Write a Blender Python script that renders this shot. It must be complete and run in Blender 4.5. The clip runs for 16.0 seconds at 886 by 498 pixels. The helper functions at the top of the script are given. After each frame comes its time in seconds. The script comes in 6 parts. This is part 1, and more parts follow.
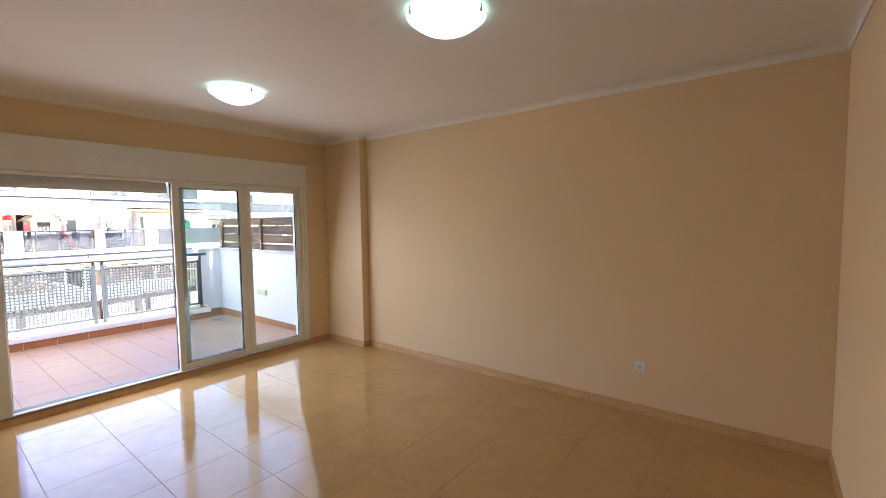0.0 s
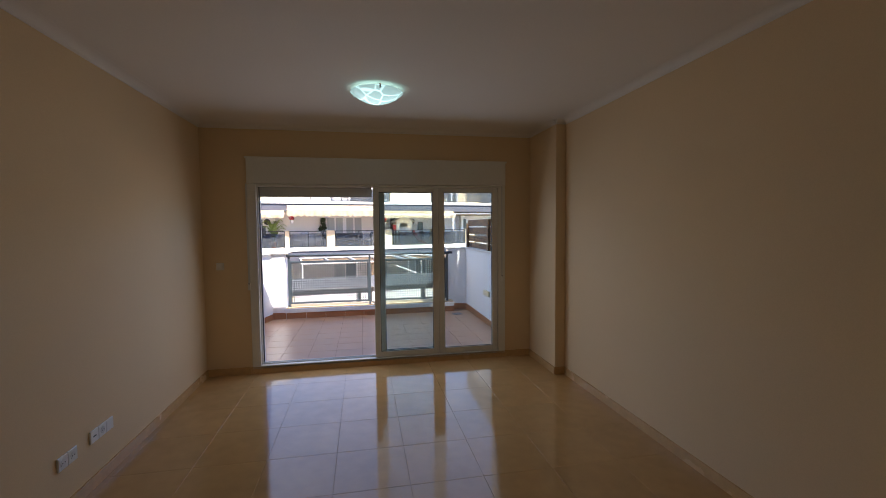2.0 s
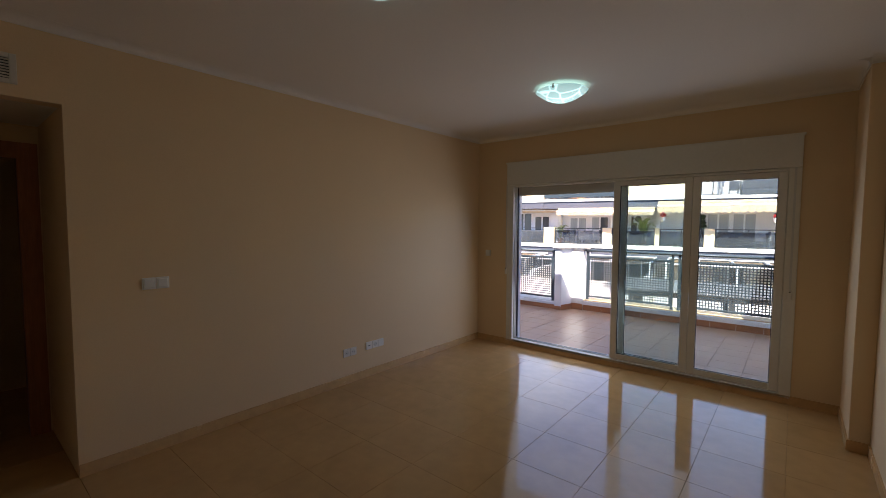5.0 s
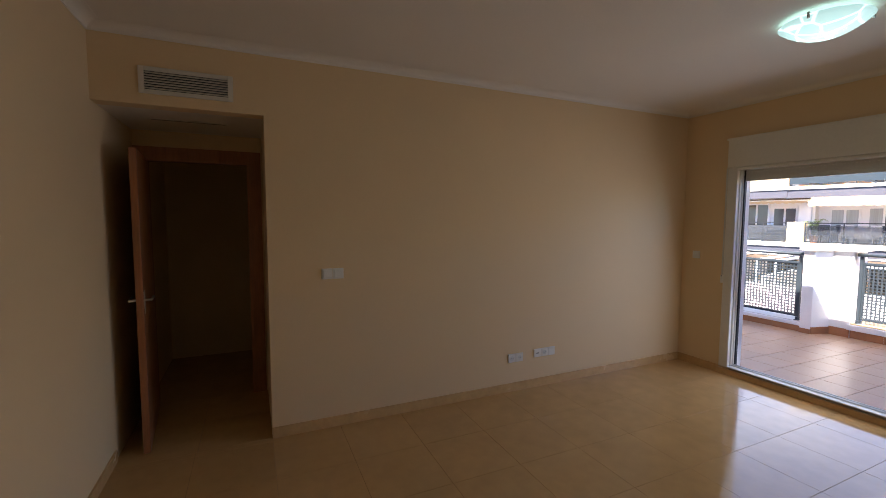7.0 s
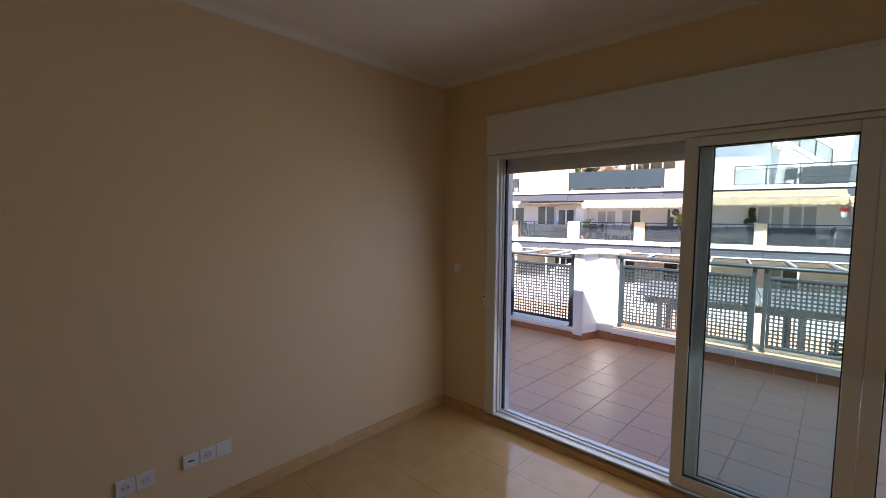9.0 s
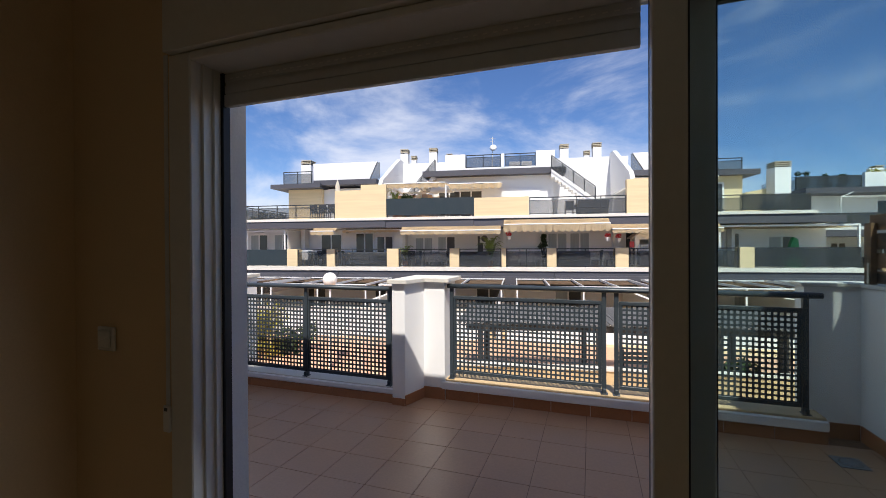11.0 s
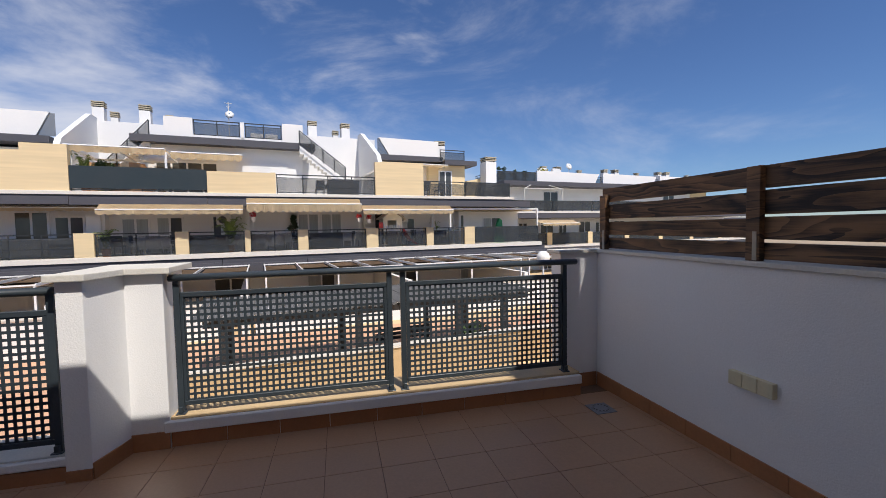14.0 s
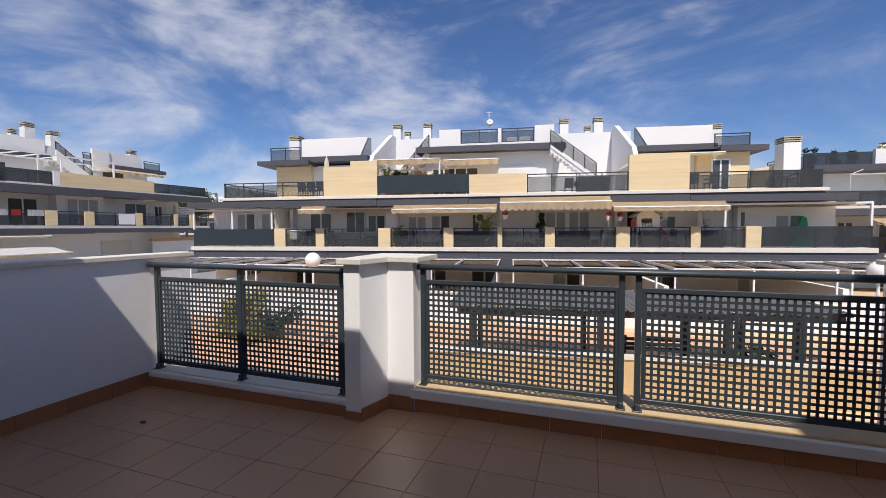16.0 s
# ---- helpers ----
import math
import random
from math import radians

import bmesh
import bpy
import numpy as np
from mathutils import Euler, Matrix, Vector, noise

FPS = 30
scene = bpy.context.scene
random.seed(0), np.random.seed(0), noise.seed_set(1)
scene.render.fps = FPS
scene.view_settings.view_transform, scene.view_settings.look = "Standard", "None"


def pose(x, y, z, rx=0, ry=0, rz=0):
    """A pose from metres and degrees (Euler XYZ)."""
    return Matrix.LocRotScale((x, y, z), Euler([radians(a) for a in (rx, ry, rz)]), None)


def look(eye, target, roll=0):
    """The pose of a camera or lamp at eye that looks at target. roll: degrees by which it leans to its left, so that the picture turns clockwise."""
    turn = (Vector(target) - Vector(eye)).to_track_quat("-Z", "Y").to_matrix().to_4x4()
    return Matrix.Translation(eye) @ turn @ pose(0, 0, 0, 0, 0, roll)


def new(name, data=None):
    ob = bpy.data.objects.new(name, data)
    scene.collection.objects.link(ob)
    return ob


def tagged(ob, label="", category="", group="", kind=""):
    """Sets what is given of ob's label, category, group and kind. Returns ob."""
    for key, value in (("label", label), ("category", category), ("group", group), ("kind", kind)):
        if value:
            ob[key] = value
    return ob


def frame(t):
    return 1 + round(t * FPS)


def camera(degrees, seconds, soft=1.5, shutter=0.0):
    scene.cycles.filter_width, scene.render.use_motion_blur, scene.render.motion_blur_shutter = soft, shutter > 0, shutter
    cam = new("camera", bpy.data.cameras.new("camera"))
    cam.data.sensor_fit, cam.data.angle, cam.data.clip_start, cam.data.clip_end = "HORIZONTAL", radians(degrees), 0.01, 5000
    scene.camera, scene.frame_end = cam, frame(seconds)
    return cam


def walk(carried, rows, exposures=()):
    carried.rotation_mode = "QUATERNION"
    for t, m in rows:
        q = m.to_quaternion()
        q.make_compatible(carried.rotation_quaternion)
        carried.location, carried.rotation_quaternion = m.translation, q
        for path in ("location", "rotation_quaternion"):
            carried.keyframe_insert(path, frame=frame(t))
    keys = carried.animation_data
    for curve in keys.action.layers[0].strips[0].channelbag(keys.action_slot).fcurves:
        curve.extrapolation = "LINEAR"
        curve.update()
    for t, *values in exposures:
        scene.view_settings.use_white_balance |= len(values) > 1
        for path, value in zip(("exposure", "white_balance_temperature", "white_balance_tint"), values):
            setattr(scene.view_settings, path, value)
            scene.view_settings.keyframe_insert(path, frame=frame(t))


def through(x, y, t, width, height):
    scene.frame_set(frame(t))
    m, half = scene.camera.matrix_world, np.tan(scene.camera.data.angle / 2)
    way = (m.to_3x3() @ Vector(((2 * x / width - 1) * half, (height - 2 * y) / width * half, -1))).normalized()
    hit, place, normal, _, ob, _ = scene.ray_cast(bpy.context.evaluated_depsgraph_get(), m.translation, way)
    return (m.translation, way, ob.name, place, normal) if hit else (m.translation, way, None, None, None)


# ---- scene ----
cam = camera(92.9, 16.0, soft=0.8)
PATH = [
    (0, (0.105, -4.798, 1.611), (1.677, -3.569, 1.479), -0.7),
    (0.5, (0.439, -4.8, 1.603), (1.761, -3.304, 1.479), -0.7),
    (1, (0.879, -4.791, 1.61), (1.882, -3.065, 1.493), -0.7),
    (1.5, (1.274, -4.852, 1.587), (1.962, -2.977, 1.48), -0.7),
    (2, (1.677, -4.828, 1.592), (2.051, -2.866, 1.483), -0.5),
    (2.5, (2.038, -4.785, 1.584), (2.219, -2.795, 1.481), -0.5),
    (3, (2.434, -4.824, 1.587), (2.393, -2.827, 1.485), -0.3),
    (3.5, (2.742, -4.749, 1.541), (2.403, -2.78, 1.438), -0.1),
    (4, (2.991, -4.686, 1.537), (2.339, -2.798, 1.434), 0.0),
    (4.5, (3.195, -4.702, 1.55), (2.231, -2.953, 1.444), 0.3),
    (5, (3.322, -4.713, 1.562), (2.044, -3.18, 1.444), 0.3),
    (5.2, (3.367, -4.738, 1.584), (1.984, -3.299, 1.452), 0.3),
    (7.3, (3.066, -4.103, 1.568), (1.242, -3.296, 1.419), 0.2),
    (7.5, (3.007, -3.935, 1.569), (1.207, -3.077, 1.419), 0.1),
    (8, (2.82, -3.491, 1.586), (1.116, -2.456, 1.431), 0.3),
    (8.5, (2.603, -3.047, 1.568), (1.046, -1.801, 1.424), 0.2),
    (9, (2.431, -2.581, 1.6), (1.067, -1.126, 1.448), 0.4),
    (9.2, (2.384, -2.398, 1.581), (1.085, -0.883, 1.451), 0.2),
    (11.3, (1.588, -0.767, 1.463), (1.032, 1.154, 1.441), -0.4),
    (11.5, (1.542, -0.664, 1.451), (1.056, 1.276, 1.41), -0.5),
    (12, (1.471, -0.454, 1.434), (1.219, 1.526, 1.306), -0.5),
    (12.5, (1.448, -0.342, 1.435), (1.41, 1.651, 1.275), -0.7),
    (13, (1.438, -0.22, 1.41), (1.708, 1.757, 1.285), -0.9),
    (13.5, (1.427, -0.138, 1.397), (1.92, 1.797, 1.291), -1.0),
    (14, (1.431, -0.089, 1.395), (1.914, 1.849, 1.29), -1.0),
    (14.5, (1.49, -0.081, 1.394), (1.821, 1.889, 1.295), -0.9),
    (15, (1.56, -0.064, 1.395), (1.656, 1.932, 1.296), -0.7),
    (15.5, (1.603, -0.027, 1.392), (1.35, 1.954, 1.294), -0.5),
    (16, (1.574, 0.042, 1.387), (0.925, 1.931, 1.286), -0.3),
]
walk(cam, [(t, look(eye, target, roll)) for t, eye, target, roll in PATH], exposures=((0.0, 3.5, 6450, 17), (0.5, 2.87, 6400, 16), (1.0, 2.34, 6250, 16), (1.5, 2.05, 6230, 16), (2.0, 1.88, 6280, 16), (2.5, 1.81, 6280, 16), (4.0, 1.90, 6280, 16), (5.2, 2.03, 6300, 16), (7.3, 2.5, 6400, 16), (8.0, 2.42, 6400, 16), (9.2, 1.72, 6230, 15), (11.0, 0.3, 6500, 12), (11.5, 0.2, 6500, 12), (12.0, 0.03, 6500, 12), (12.5, -0.05, 6500, 12), (16.0, -0.04, 6550, 13)))

SLOPE = 1.6
SUN_TO = Vector((0.376, -1.0, SLOPE)).normalized()

# world: blue sky with thin cirrus, and one sun
world = bpy.data.worlds.new("sky")
scene.world = world
world.use_nodes = True
wn, wl = world.node_tree.nodes, world.node_tree.links
wn.clear()
w_out = wn.new("ShaderNodeOutputWorld")
w_bg = wn.new("ShaderNodeBackground")
w_sky = wn.new("ShaderNodeTexSky")
w_sky.sky_type = "NISHITA"
w_sky.sun_disc = False
w_sky.sun_elevation = math.asin(SUN_TO.z)
w_sky.sun_rotation = math.atan2(SUN_TO.x, SUN_TO.y)
w_sky.air_density, w_sky.dust_density, w_sky.ozone_density = 1.0, 0.0, 3.0
w_co = wn.new("ShaderNodeTexCoord")
w_map = wn.new("ShaderNodeMapping")
w_map.inputs["Scale"].default_value = (1.0, 1.0, 2.6)
w_map.inputs["Rotation"].default_value = (0.25, 0.35, 0.5)


def sky_math(op, a, b):
    """One arithmetic node of the sky."""
    node = wn.new("ShaderNodeMath")
    node.operation = op
    for k, q in enumerate((a, b)):
        if isinstance(q, (int, float)):
            node.inputs[k].default_value = q
        else:
            wl.new(q, node.inputs[k])
    return node.outputs[0]


def sky_noise(scale, detail, rough, distort, vector):
    node = wn.new("ShaderNodeTexNoise")
    for key, q in (("Scale", scale), ("Detail", detail), ("Roughness", rough), ("Distortion", distort)):
        node.inputs[key].default_value = q
    wl.new(vector, node.inputs["Vector"])
    return node.outputs["Fac"]


def sky_range(value, lo, hi, a, b):
    node = wn.new("ShaderNodeMapRange")
    node.interpolation_type = "SMOOTHSTEP"
    for key, q in (("From Min", lo), ("From Max", hi), ("To Min", a), ("To Max", b)):
        node.inputs[key].default_value = q
    wl.new(value, node.inputs["Value"])
    return node.outputs[0]


wl.new(w_co.outputs["Generated"], w_map.inputs["Vector"])
w_sep = wn.new("ShaderNodeSeparateXYZ")
wl.new(w_co.outputs["Generated"], w_sep.inputs[0])
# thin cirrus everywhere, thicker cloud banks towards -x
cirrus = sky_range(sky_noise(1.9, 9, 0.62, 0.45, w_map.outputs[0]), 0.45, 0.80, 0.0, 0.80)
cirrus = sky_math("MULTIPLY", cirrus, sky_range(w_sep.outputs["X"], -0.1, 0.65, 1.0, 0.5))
w_map2 = wn.new("ShaderNodeMapping")
w_map2.inputs["Scale"].default_value = (1.0, 1.0, 2.2)
w_map2.inputs["Location"].default_value = (0.35, 0.0, 0.2)
wl.new(w_co.outputs["Generated"], w_map2.inputs["Vector"])
west = sky_range(w_sep.outputs["X"], -0.70, 0.15, 0.12, -0.08)
bank_noise = sky_math("ADD", sky_noise(2.6, 10, 0.56, 0.25, w_map2.outputs[0]), west)
bank = sky_range(bank_noise, 0.52, 0.78, 0.0, 0.85)
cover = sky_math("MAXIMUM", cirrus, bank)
w_mix = wn.new("ShaderNodeMix")
w_mix.data_type = "RGBA"
w_mix.inputs[7].default_value = (9.2, 9.5, 10.3, 1)
w_bg.inputs["Strength"].default_value = 0.083
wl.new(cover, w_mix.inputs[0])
w_tint = wn.new("ShaderNodeMix")
w_tint.data_type, w_tint.blend_type = "RGBA", "MULTIPLY"
w_tint.inputs[0].default_value = 1.0
w_tint.inputs[7].default_value = (0.72, 0.92, 1.24, 1)
wl.new(w_sky.outputs[0], w_tint.inputs[6])
wl.new(w_tint.outputs[2], w_mix.inputs[6])
wl.new(w_mix.outputs[2], w_bg.inputs["Color"])
wl.new(w_bg.outputs[0], w_out.inputs["Surface"])

sun = new("sun", bpy.data.lights.new("sun", "SUN"))
sun.data.energy, sun.data.angle, sun.data.color = 4.85, radians(0.5), (1.0, 0.95, 0.87)
sun.matrix_world = look((0, 0, 0), -SUN_TO)

# area lamp added inside the terrace door, topping up the sky's light in the room
door_fill = new("door_fill_lamp", bpy.data.lights.new("door_fill_lamp", "AREA"))
door_fill.data.shape, door_fill.data.size, door_fill.data.size_y = "RECTANGLE", 2.60, 1.85
door_fill.data.energy, door_fill.data.color = 3.3, (0.76, 0.87, 1.0)
door_fill.matrix_world = look((1.92, -0.035, 1.06), (1.92, -3.0, 0.25))


# ---- materials ----
def mat(name, color, rough=0.6, metal=0.0, var=0.12, fine=60.0, coarse=1.5, bump=0.15, bump_scale=None, rand=0.0, spec=0.5, tint=None, stretch=None, coat=0.0, span=(0.6, 1.4)):
    """A surface with grain and a broad stain, bump relief, and optionally a shade of its own for each piece."""
    m = bpy.data.materials.new(name)
    m.use_nodes = True
    n, l = m.node_tree.nodes, m.node_tree.links
    b = n["Principled BSDF"]
    b.inputs["Metallic"].default_value = metal
    b.inputs["Specular IOR Level"].default_value = spec
    b.inputs["Coat Weight"].default_value = coat
    geo = n.new("ShaderNodeNewGeometry")
    vec = geo.outputs["Position"]
    if stretch:
        mp = n.new("ShaderNodeMapping")
        mp.inputs["Scale"].default_value = stretch
        l.new(vec, mp.inputs["Vector"])
        vec = mp.outputs[0]
    t1, t2 = n.new("ShaderNodeTexNoise"), n.new("ShaderNodeTexNoise")
    t1.inputs["Scale"].default_value, t2.inputs["Scale"].default_value = fine, coarse
    t1.inputs["Detail"].default_value, t2.inputs["Detail"].default_value = 4, 6
    l.new(vec, t1.inputs["Vector"])
    l.new(vec, t2.inputs["Vector"])
    add = n.new("ShaderNodeMath")
    add.operation = "ADD"
    l.new(t1.outputs["Fac"], add.inputs[0])
    l.new(t2.outputs["Fac"], add.inputs[1])
    last = add.outputs[0]
    if rand:
        info = n.new("ShaderNodeObjectInfo")
        k = n.new("ShaderNodeMath")
        k.operation = "MULTIPLY_ADD"
        k.inputs[1].default_value = rand
        l.new(info.outputs["Random"], k.inputs[0])
        l.new(last, k.inputs[2])
        last = k.outputs[0]
    rng = n.new("ShaderNodeMapRange")
    rng.inputs["From Min"].default_value, rng.inputs["From Max"].default_value = span[0], span[1] + rand
    l.new(last, rng.inputs["Value"])
    mix = n.new("ShaderNodeMix")
    mix.data_type = "RGBA"
    dark = tuple(c * (1 - var) for c in color)
    light = tint or tuple(min(1.0, c * (1 + var)) for c in color)
    mix.inputs[6].default_value, mix.inputs[7].default_value = (*dark, 1), (*light, 1)
    l.new(rng.outputs[0], mix.inputs[0])
    l.new(mix.outputs[2], b.inputs["Base Color"])
    rr = n.new("ShaderNodeMapRange")
    rr.inputs["From Min"].default_value, rr.inputs["From Max"].default_value = 0.3, 0.7
    rr.inputs["To Min"].default_value, rr.inputs["To Max"].default_value = rough * 0.85, min(1, rough * 1.15)
    l.new(t2.outputs["Fac"], rr.inputs["Value"])
    l.new(rr.outputs[0], b.inputs["Roughness"])
    if bump:
        bp = n.new("ShaderNodeBump")
        bp.inputs["Strength"].default_value = bump
        bp.inputs["Distance"].default_value = 0.01
        src = t1
        if bump_scale:
            src = n.new("ShaderNodeTexNoise")
            src.inputs["Scale"].default_value = bump_scale
            src.inputs["Detail"].default_value = 3
            l.new(vec, src.inputs["Vector"])
        l.new(src.outputs["Fac"], bp.inputs["Height"])
        l.new(bp.outputs[0], b.inputs["Normal"])
    return m


def glow(name, color, strength, pattern=False):
    m = bpy.data.materials.new(name)
    m.use_nodes = True
    n, l = m.node_tree.nodes, m.node_tree.links
    b = n["Principled BSDF"]
    b.inputs["Base Color"].default_value = (0.7, 0.8, 0.8, 1)
    b.inputs["Roughness"].default_value = 0.15
    b.inputs["Emission Strength"].default_value = strength
    b.inputs["Emission Color"].default_value = (*color, 1)
    if pattern:
        co = n.new("ShaderNodeTexCoord")
        vo = n.new("ShaderNodeTexVoronoi")
        vo.feature = "DISTANCE_TO_EDGE"
        vo.inputs["Scale"].default_value = 6.5
        cr = n.new("ShaderNodeMapRange")
        cr.inputs["From Min"].default_value, cr.inputs["From Max"].default_value = 0.02, 0.05
        cr.inputs["To Min"].default_value, cr.inputs["To Max"].default_value = 1.0, 0.42
        l.new(co.outputs["Object"], vo.inputs["Vector"])
        l.new(vo.outputs["Distance"], cr.inputs["Value"])
        # the bulb behind the middle of the dome
        ln = n.new("ShaderNodeVectorMath")
        ln.operation = "LENGTH"
        l.new(co.outputs["Object"], ln.inputs[0])
        fr = n.new("ShaderNodeMapRange")
        fr.inputs["From Min"].default_value, fr.inputs["From Max"].default_value = 0.08, 0.22
        fr.inputs["To Min"].default_value, fr.inputs["To Max"].default_value = 1.0, 0.45
        l.new(ln.outputs["Value"], fr.inputs["Value"])
        mu = n.new("ShaderNodeMath")
        mu.operation = "MULTIPLY"
        l.new(cr.outputs[0], mu.inputs[0])
        l.new(fr.outputs[0], mu.inputs[1])
        m2 = n.new("ShaderNodeMath")
        m2.operation = "MULTIPLY"
        m2.inputs[1].default_value = strength
        l.new(mu.outputs[0], m2.inputs[0])
        l.new(m2.outputs[0], b.inputs["Emission Strength"])
    return m


def glass(name, tint=(0.90, 0.955, 0.945), rough=0.0, clear=0.9):
    """Window glass: clear sheet with a mirror gloss."""
    m = bpy.data.materials.new(name)
    m.use_nodes = True
    n, l = m.node_tree.nodes, m.node_tree.links
    n.clear()
    out = n.new("ShaderNodeOutputMaterial")
    tr, gl, mx = n.new("ShaderNodeBsdfTransparent"), n.new("ShaderNodeBsdfGlossy"), n.new("ShaderNodeMixShader")
    tr.inputs[0].default_value = (*tint, 1)
    gl.inputs["Roughness"].default_value = rough
    fz = n.new("ShaderNodeFresnel")
    fz.inputs["IOR"].default_value = 1.45
    l.new(fz.outputs[0], mx.inputs[0])
    l.new(tr.outputs[0], mx.inputs[1])
    l.new(gl.outputs[0], mx.inputs[2])
    film, dust = n.new("ShaderNodeBsdfTranslucent"), n.new("ShaderNodeMixShader")
    film.inputs[0].default_value = (0.8, 0.85, 0.82, 1)
    dust.inputs[0].default_value = 0.003
    l.new(mx.outputs[0], dust.inputs[1])
    l.new(film.outputs[0], dust.inputs[2])
    l.new(dust.outputs[0], out.inputs["Surface"])
    return m


def cloth(name, color, through=0.4):
    """Sunshade cloth that lets part of the sunlight shine through."""
    m = mat(name, color, 0.9, var=0.06, fine=40, coarse=1, bump=0.05)
    n, l = m.node_tree.nodes, m.node_tree.links
    b = n["Principled BSDF"]
    out = n["Material Output"]
    tl, mx = n.new("ShaderNodeBsdfTranslucent"), n.new("ShaderNodeMixShader")
    tl.inputs[0].default_value = (*color, 1)
    mx.inputs[0].default_value = through
    l.new(b.outputs[0], mx.inputs[1])
    l.new(tl.outputs[0], mx.inputs[2])
    l.new(mx.outputs[0], out.inputs["Surface"])
    return m


def mesh_screen(name, color, see):
    """Fine woven or perforated sheet: part of the light passes between the threads."""
    m = bpy.data.materials.new(name)
    m.use_nodes = True
    n, l = m.node_tree.nodes, m.node_tree.links
    b = n["Principled BSDF"]
    b.inputs["Base Color"].default_value = (*color, 1)
    b.inputs["Roughness"].default_value = 0.6
    b.inputs["Alpha"].default_value = 1 - see
    return m


def wood(name, dark, light):
    """Stained softwood: long wavy growth rings, fine fibres, worn patches and a different shade for each board."""
    m = bpy.data.materials.new(name)
    m.use_nodes = True
    n, l = m.node_tree.nodes, m.node_tree.links
    b = n["Principled BSDF"]
    geo, info = n.new("ShaderNodeNewGeometry"), n.new("ShaderNodeObjectInfo")
    jump = n.new("ShaderNodeVectorMath")
    jump.operation = "MULTIPLY_ADD"
    jump.inputs[1].default_value = (0.0, 3.1, 7.3)
    l.new(info.outputs["Random"], jump.inputs[0])
    l.new(geo.outputs["Position"], jump.inputs[2])

    def noise_at(scale, stretch, detail, distort):
        mp, t = n.new("ShaderNodeMapping"), n.new("ShaderNodeTexNoise")
        mp.inputs["Scale"].default_value = stretch
        t.inputs["Scale"].default_value, t.inputs["Detail"].default_value, t.inputs["Distortion"].default_value = scale, detail, distort
        l.new(jump.outputs[0], mp.inputs["Vector"])
        l.new(mp.outputs[0], t.inputs["Vector"])
        return t.outputs["Fac"]

    def math_node(op, a, q):
        k = n.new("ShaderNodeMath")
        k.operation = op
        l.new(a, k.inputs[0])
        if isinstance(q, (int, float)):
            k.inputs[1].default_value = q
        else:
            l.new(q, k.inputs[1])
        return k.outputs[0]

    rings = math_node("FRACT", math_node("MULTIPLY", noise_at(1.0, (3.0, 0.9, 7.0), 1.5, 0.6), 9.0), 0.0)
    fibre = noise_at(1.0, (60, 4.0, 160), 4, 0.0)
    worn = noise_at(1.0, (2.0, 2.2, 6.0), 5, 0.8)
    mixed = math_node("ADD", math_node("MULTIPLY", rings, 0.34), math_node("MULTIPLY", fibre, 0.42))
    mixed = math_node("ADD", mixed, math_node("MULTIPLY", worn, 0.95))
    mixed = math_node("ADD", mixed, math_node("MULTIPLY", info.outputs["Random"], 0.16))
    rng = n.new("ShaderNodeMapRange")
    rng.inputs["From Min"].default_value, rng.inputs["From Max"].default_value = 0.74, 1.18
    l.new(mixed, rng.inputs["Value"])
    mix = n.new("ShaderNodeMix")
    mix.data_type = "RGBA"
    mix.inputs[6].default_value, mix.inputs[7].default_value = (*dark, 1), (*light, 1)
    l.new(rng.outputs[0], mix.inputs[0])
    l.new(mix.outputs[2], b.inputs["Base Color"])
    b.inputs["Roughness"].default_value = 0.62
    bp = n.new("ShaderNodeBump")
    bp.inputs["Strength"].default_value, bp.inputs["Distance"].default_value = 0.4, 0.006
    l.new(mixed, bp.inputs["Height"])
    l.new(bp.outputs[0], b.inputs["Normal"])
    return m


PLASTER = mat("cream_plaster", (0.755, 0.565, 0.34), 0.75, var=0.05, fine=180, coarse=0.8, bump=0.06, spec=0.3)
CEIL = mat("white_ceiling_paint", (0.77, 0.712, 0.64), 0.7, var=0.03, fine=120, coarse=0.7, bump=0.03, spec=0.3)
TILE = mat("glazed_floor_tile", (0.53, 0.315, 0.128), 0.085, var=0.13, fine=9, coarse=2.2, bump=0.02, bump_scale=5, rand=0.15, spec=0.42)
GROUT = mat("grout", (0.46, 0.28, 0.125), 0.9, var=0.2)
BASE = mat("skirting_tile", (0.62, 0.385, 0.175), 0.25, var=0.12, fine=20, coarse=3, bump=0.04)
PVC = mat("white_window_frame", (0.74, 0.72, 0.66), 0.35, var=0.04, fine=40, coarse=2, bump=0.02)
SHUT = mat("shutter_slat", (0.62, 0.62, 0.60), 0.45, var=0.06, fine=50, coarse=3, bump=0.03)
GASKET = mat("black_gasket", (0.015, 0.015, 0.017), 0.5, var=0.2, bump=0.05)
PLATE = mat("white_plastic", (0.78, 0.76, 0.72), 0.3, var=0.03, fine=60, coarse=4, bump=0.01)
PLATE2 = mat("aged_cream_plastic", (0.70, 0.63, 0.42), 0.4, var=0.06, fine=60, coarse=12, bump=0.02)
HOLE = mat("dark_plastic", (0.05, 0.05, 0.05), 0.5, var=0.2, bump=0.02)
DULLMETAL = mat("dull_grey_metal", (0.24, 0.26, 0.29), 0.5, 0.3, var=0.15, fine=60, bump=0.03)
STEEL = mat("brushed_steel", (0.55, 0.55, 0.55), 0.3, 1.0, var=0.1, fine=200, bump=0.03)
WOOD_DOOR = mat("varnished_door_wood", (0.33, 0.125, 0.05), 0.35, var=0.3, fine=14, coarse=3, bump=0.04, stretch=(6, 6, 0.6))
VENT = mat("white_grille", (0.66, 0.62, 0.55), 0.45, var=0.04, bump=0.02)
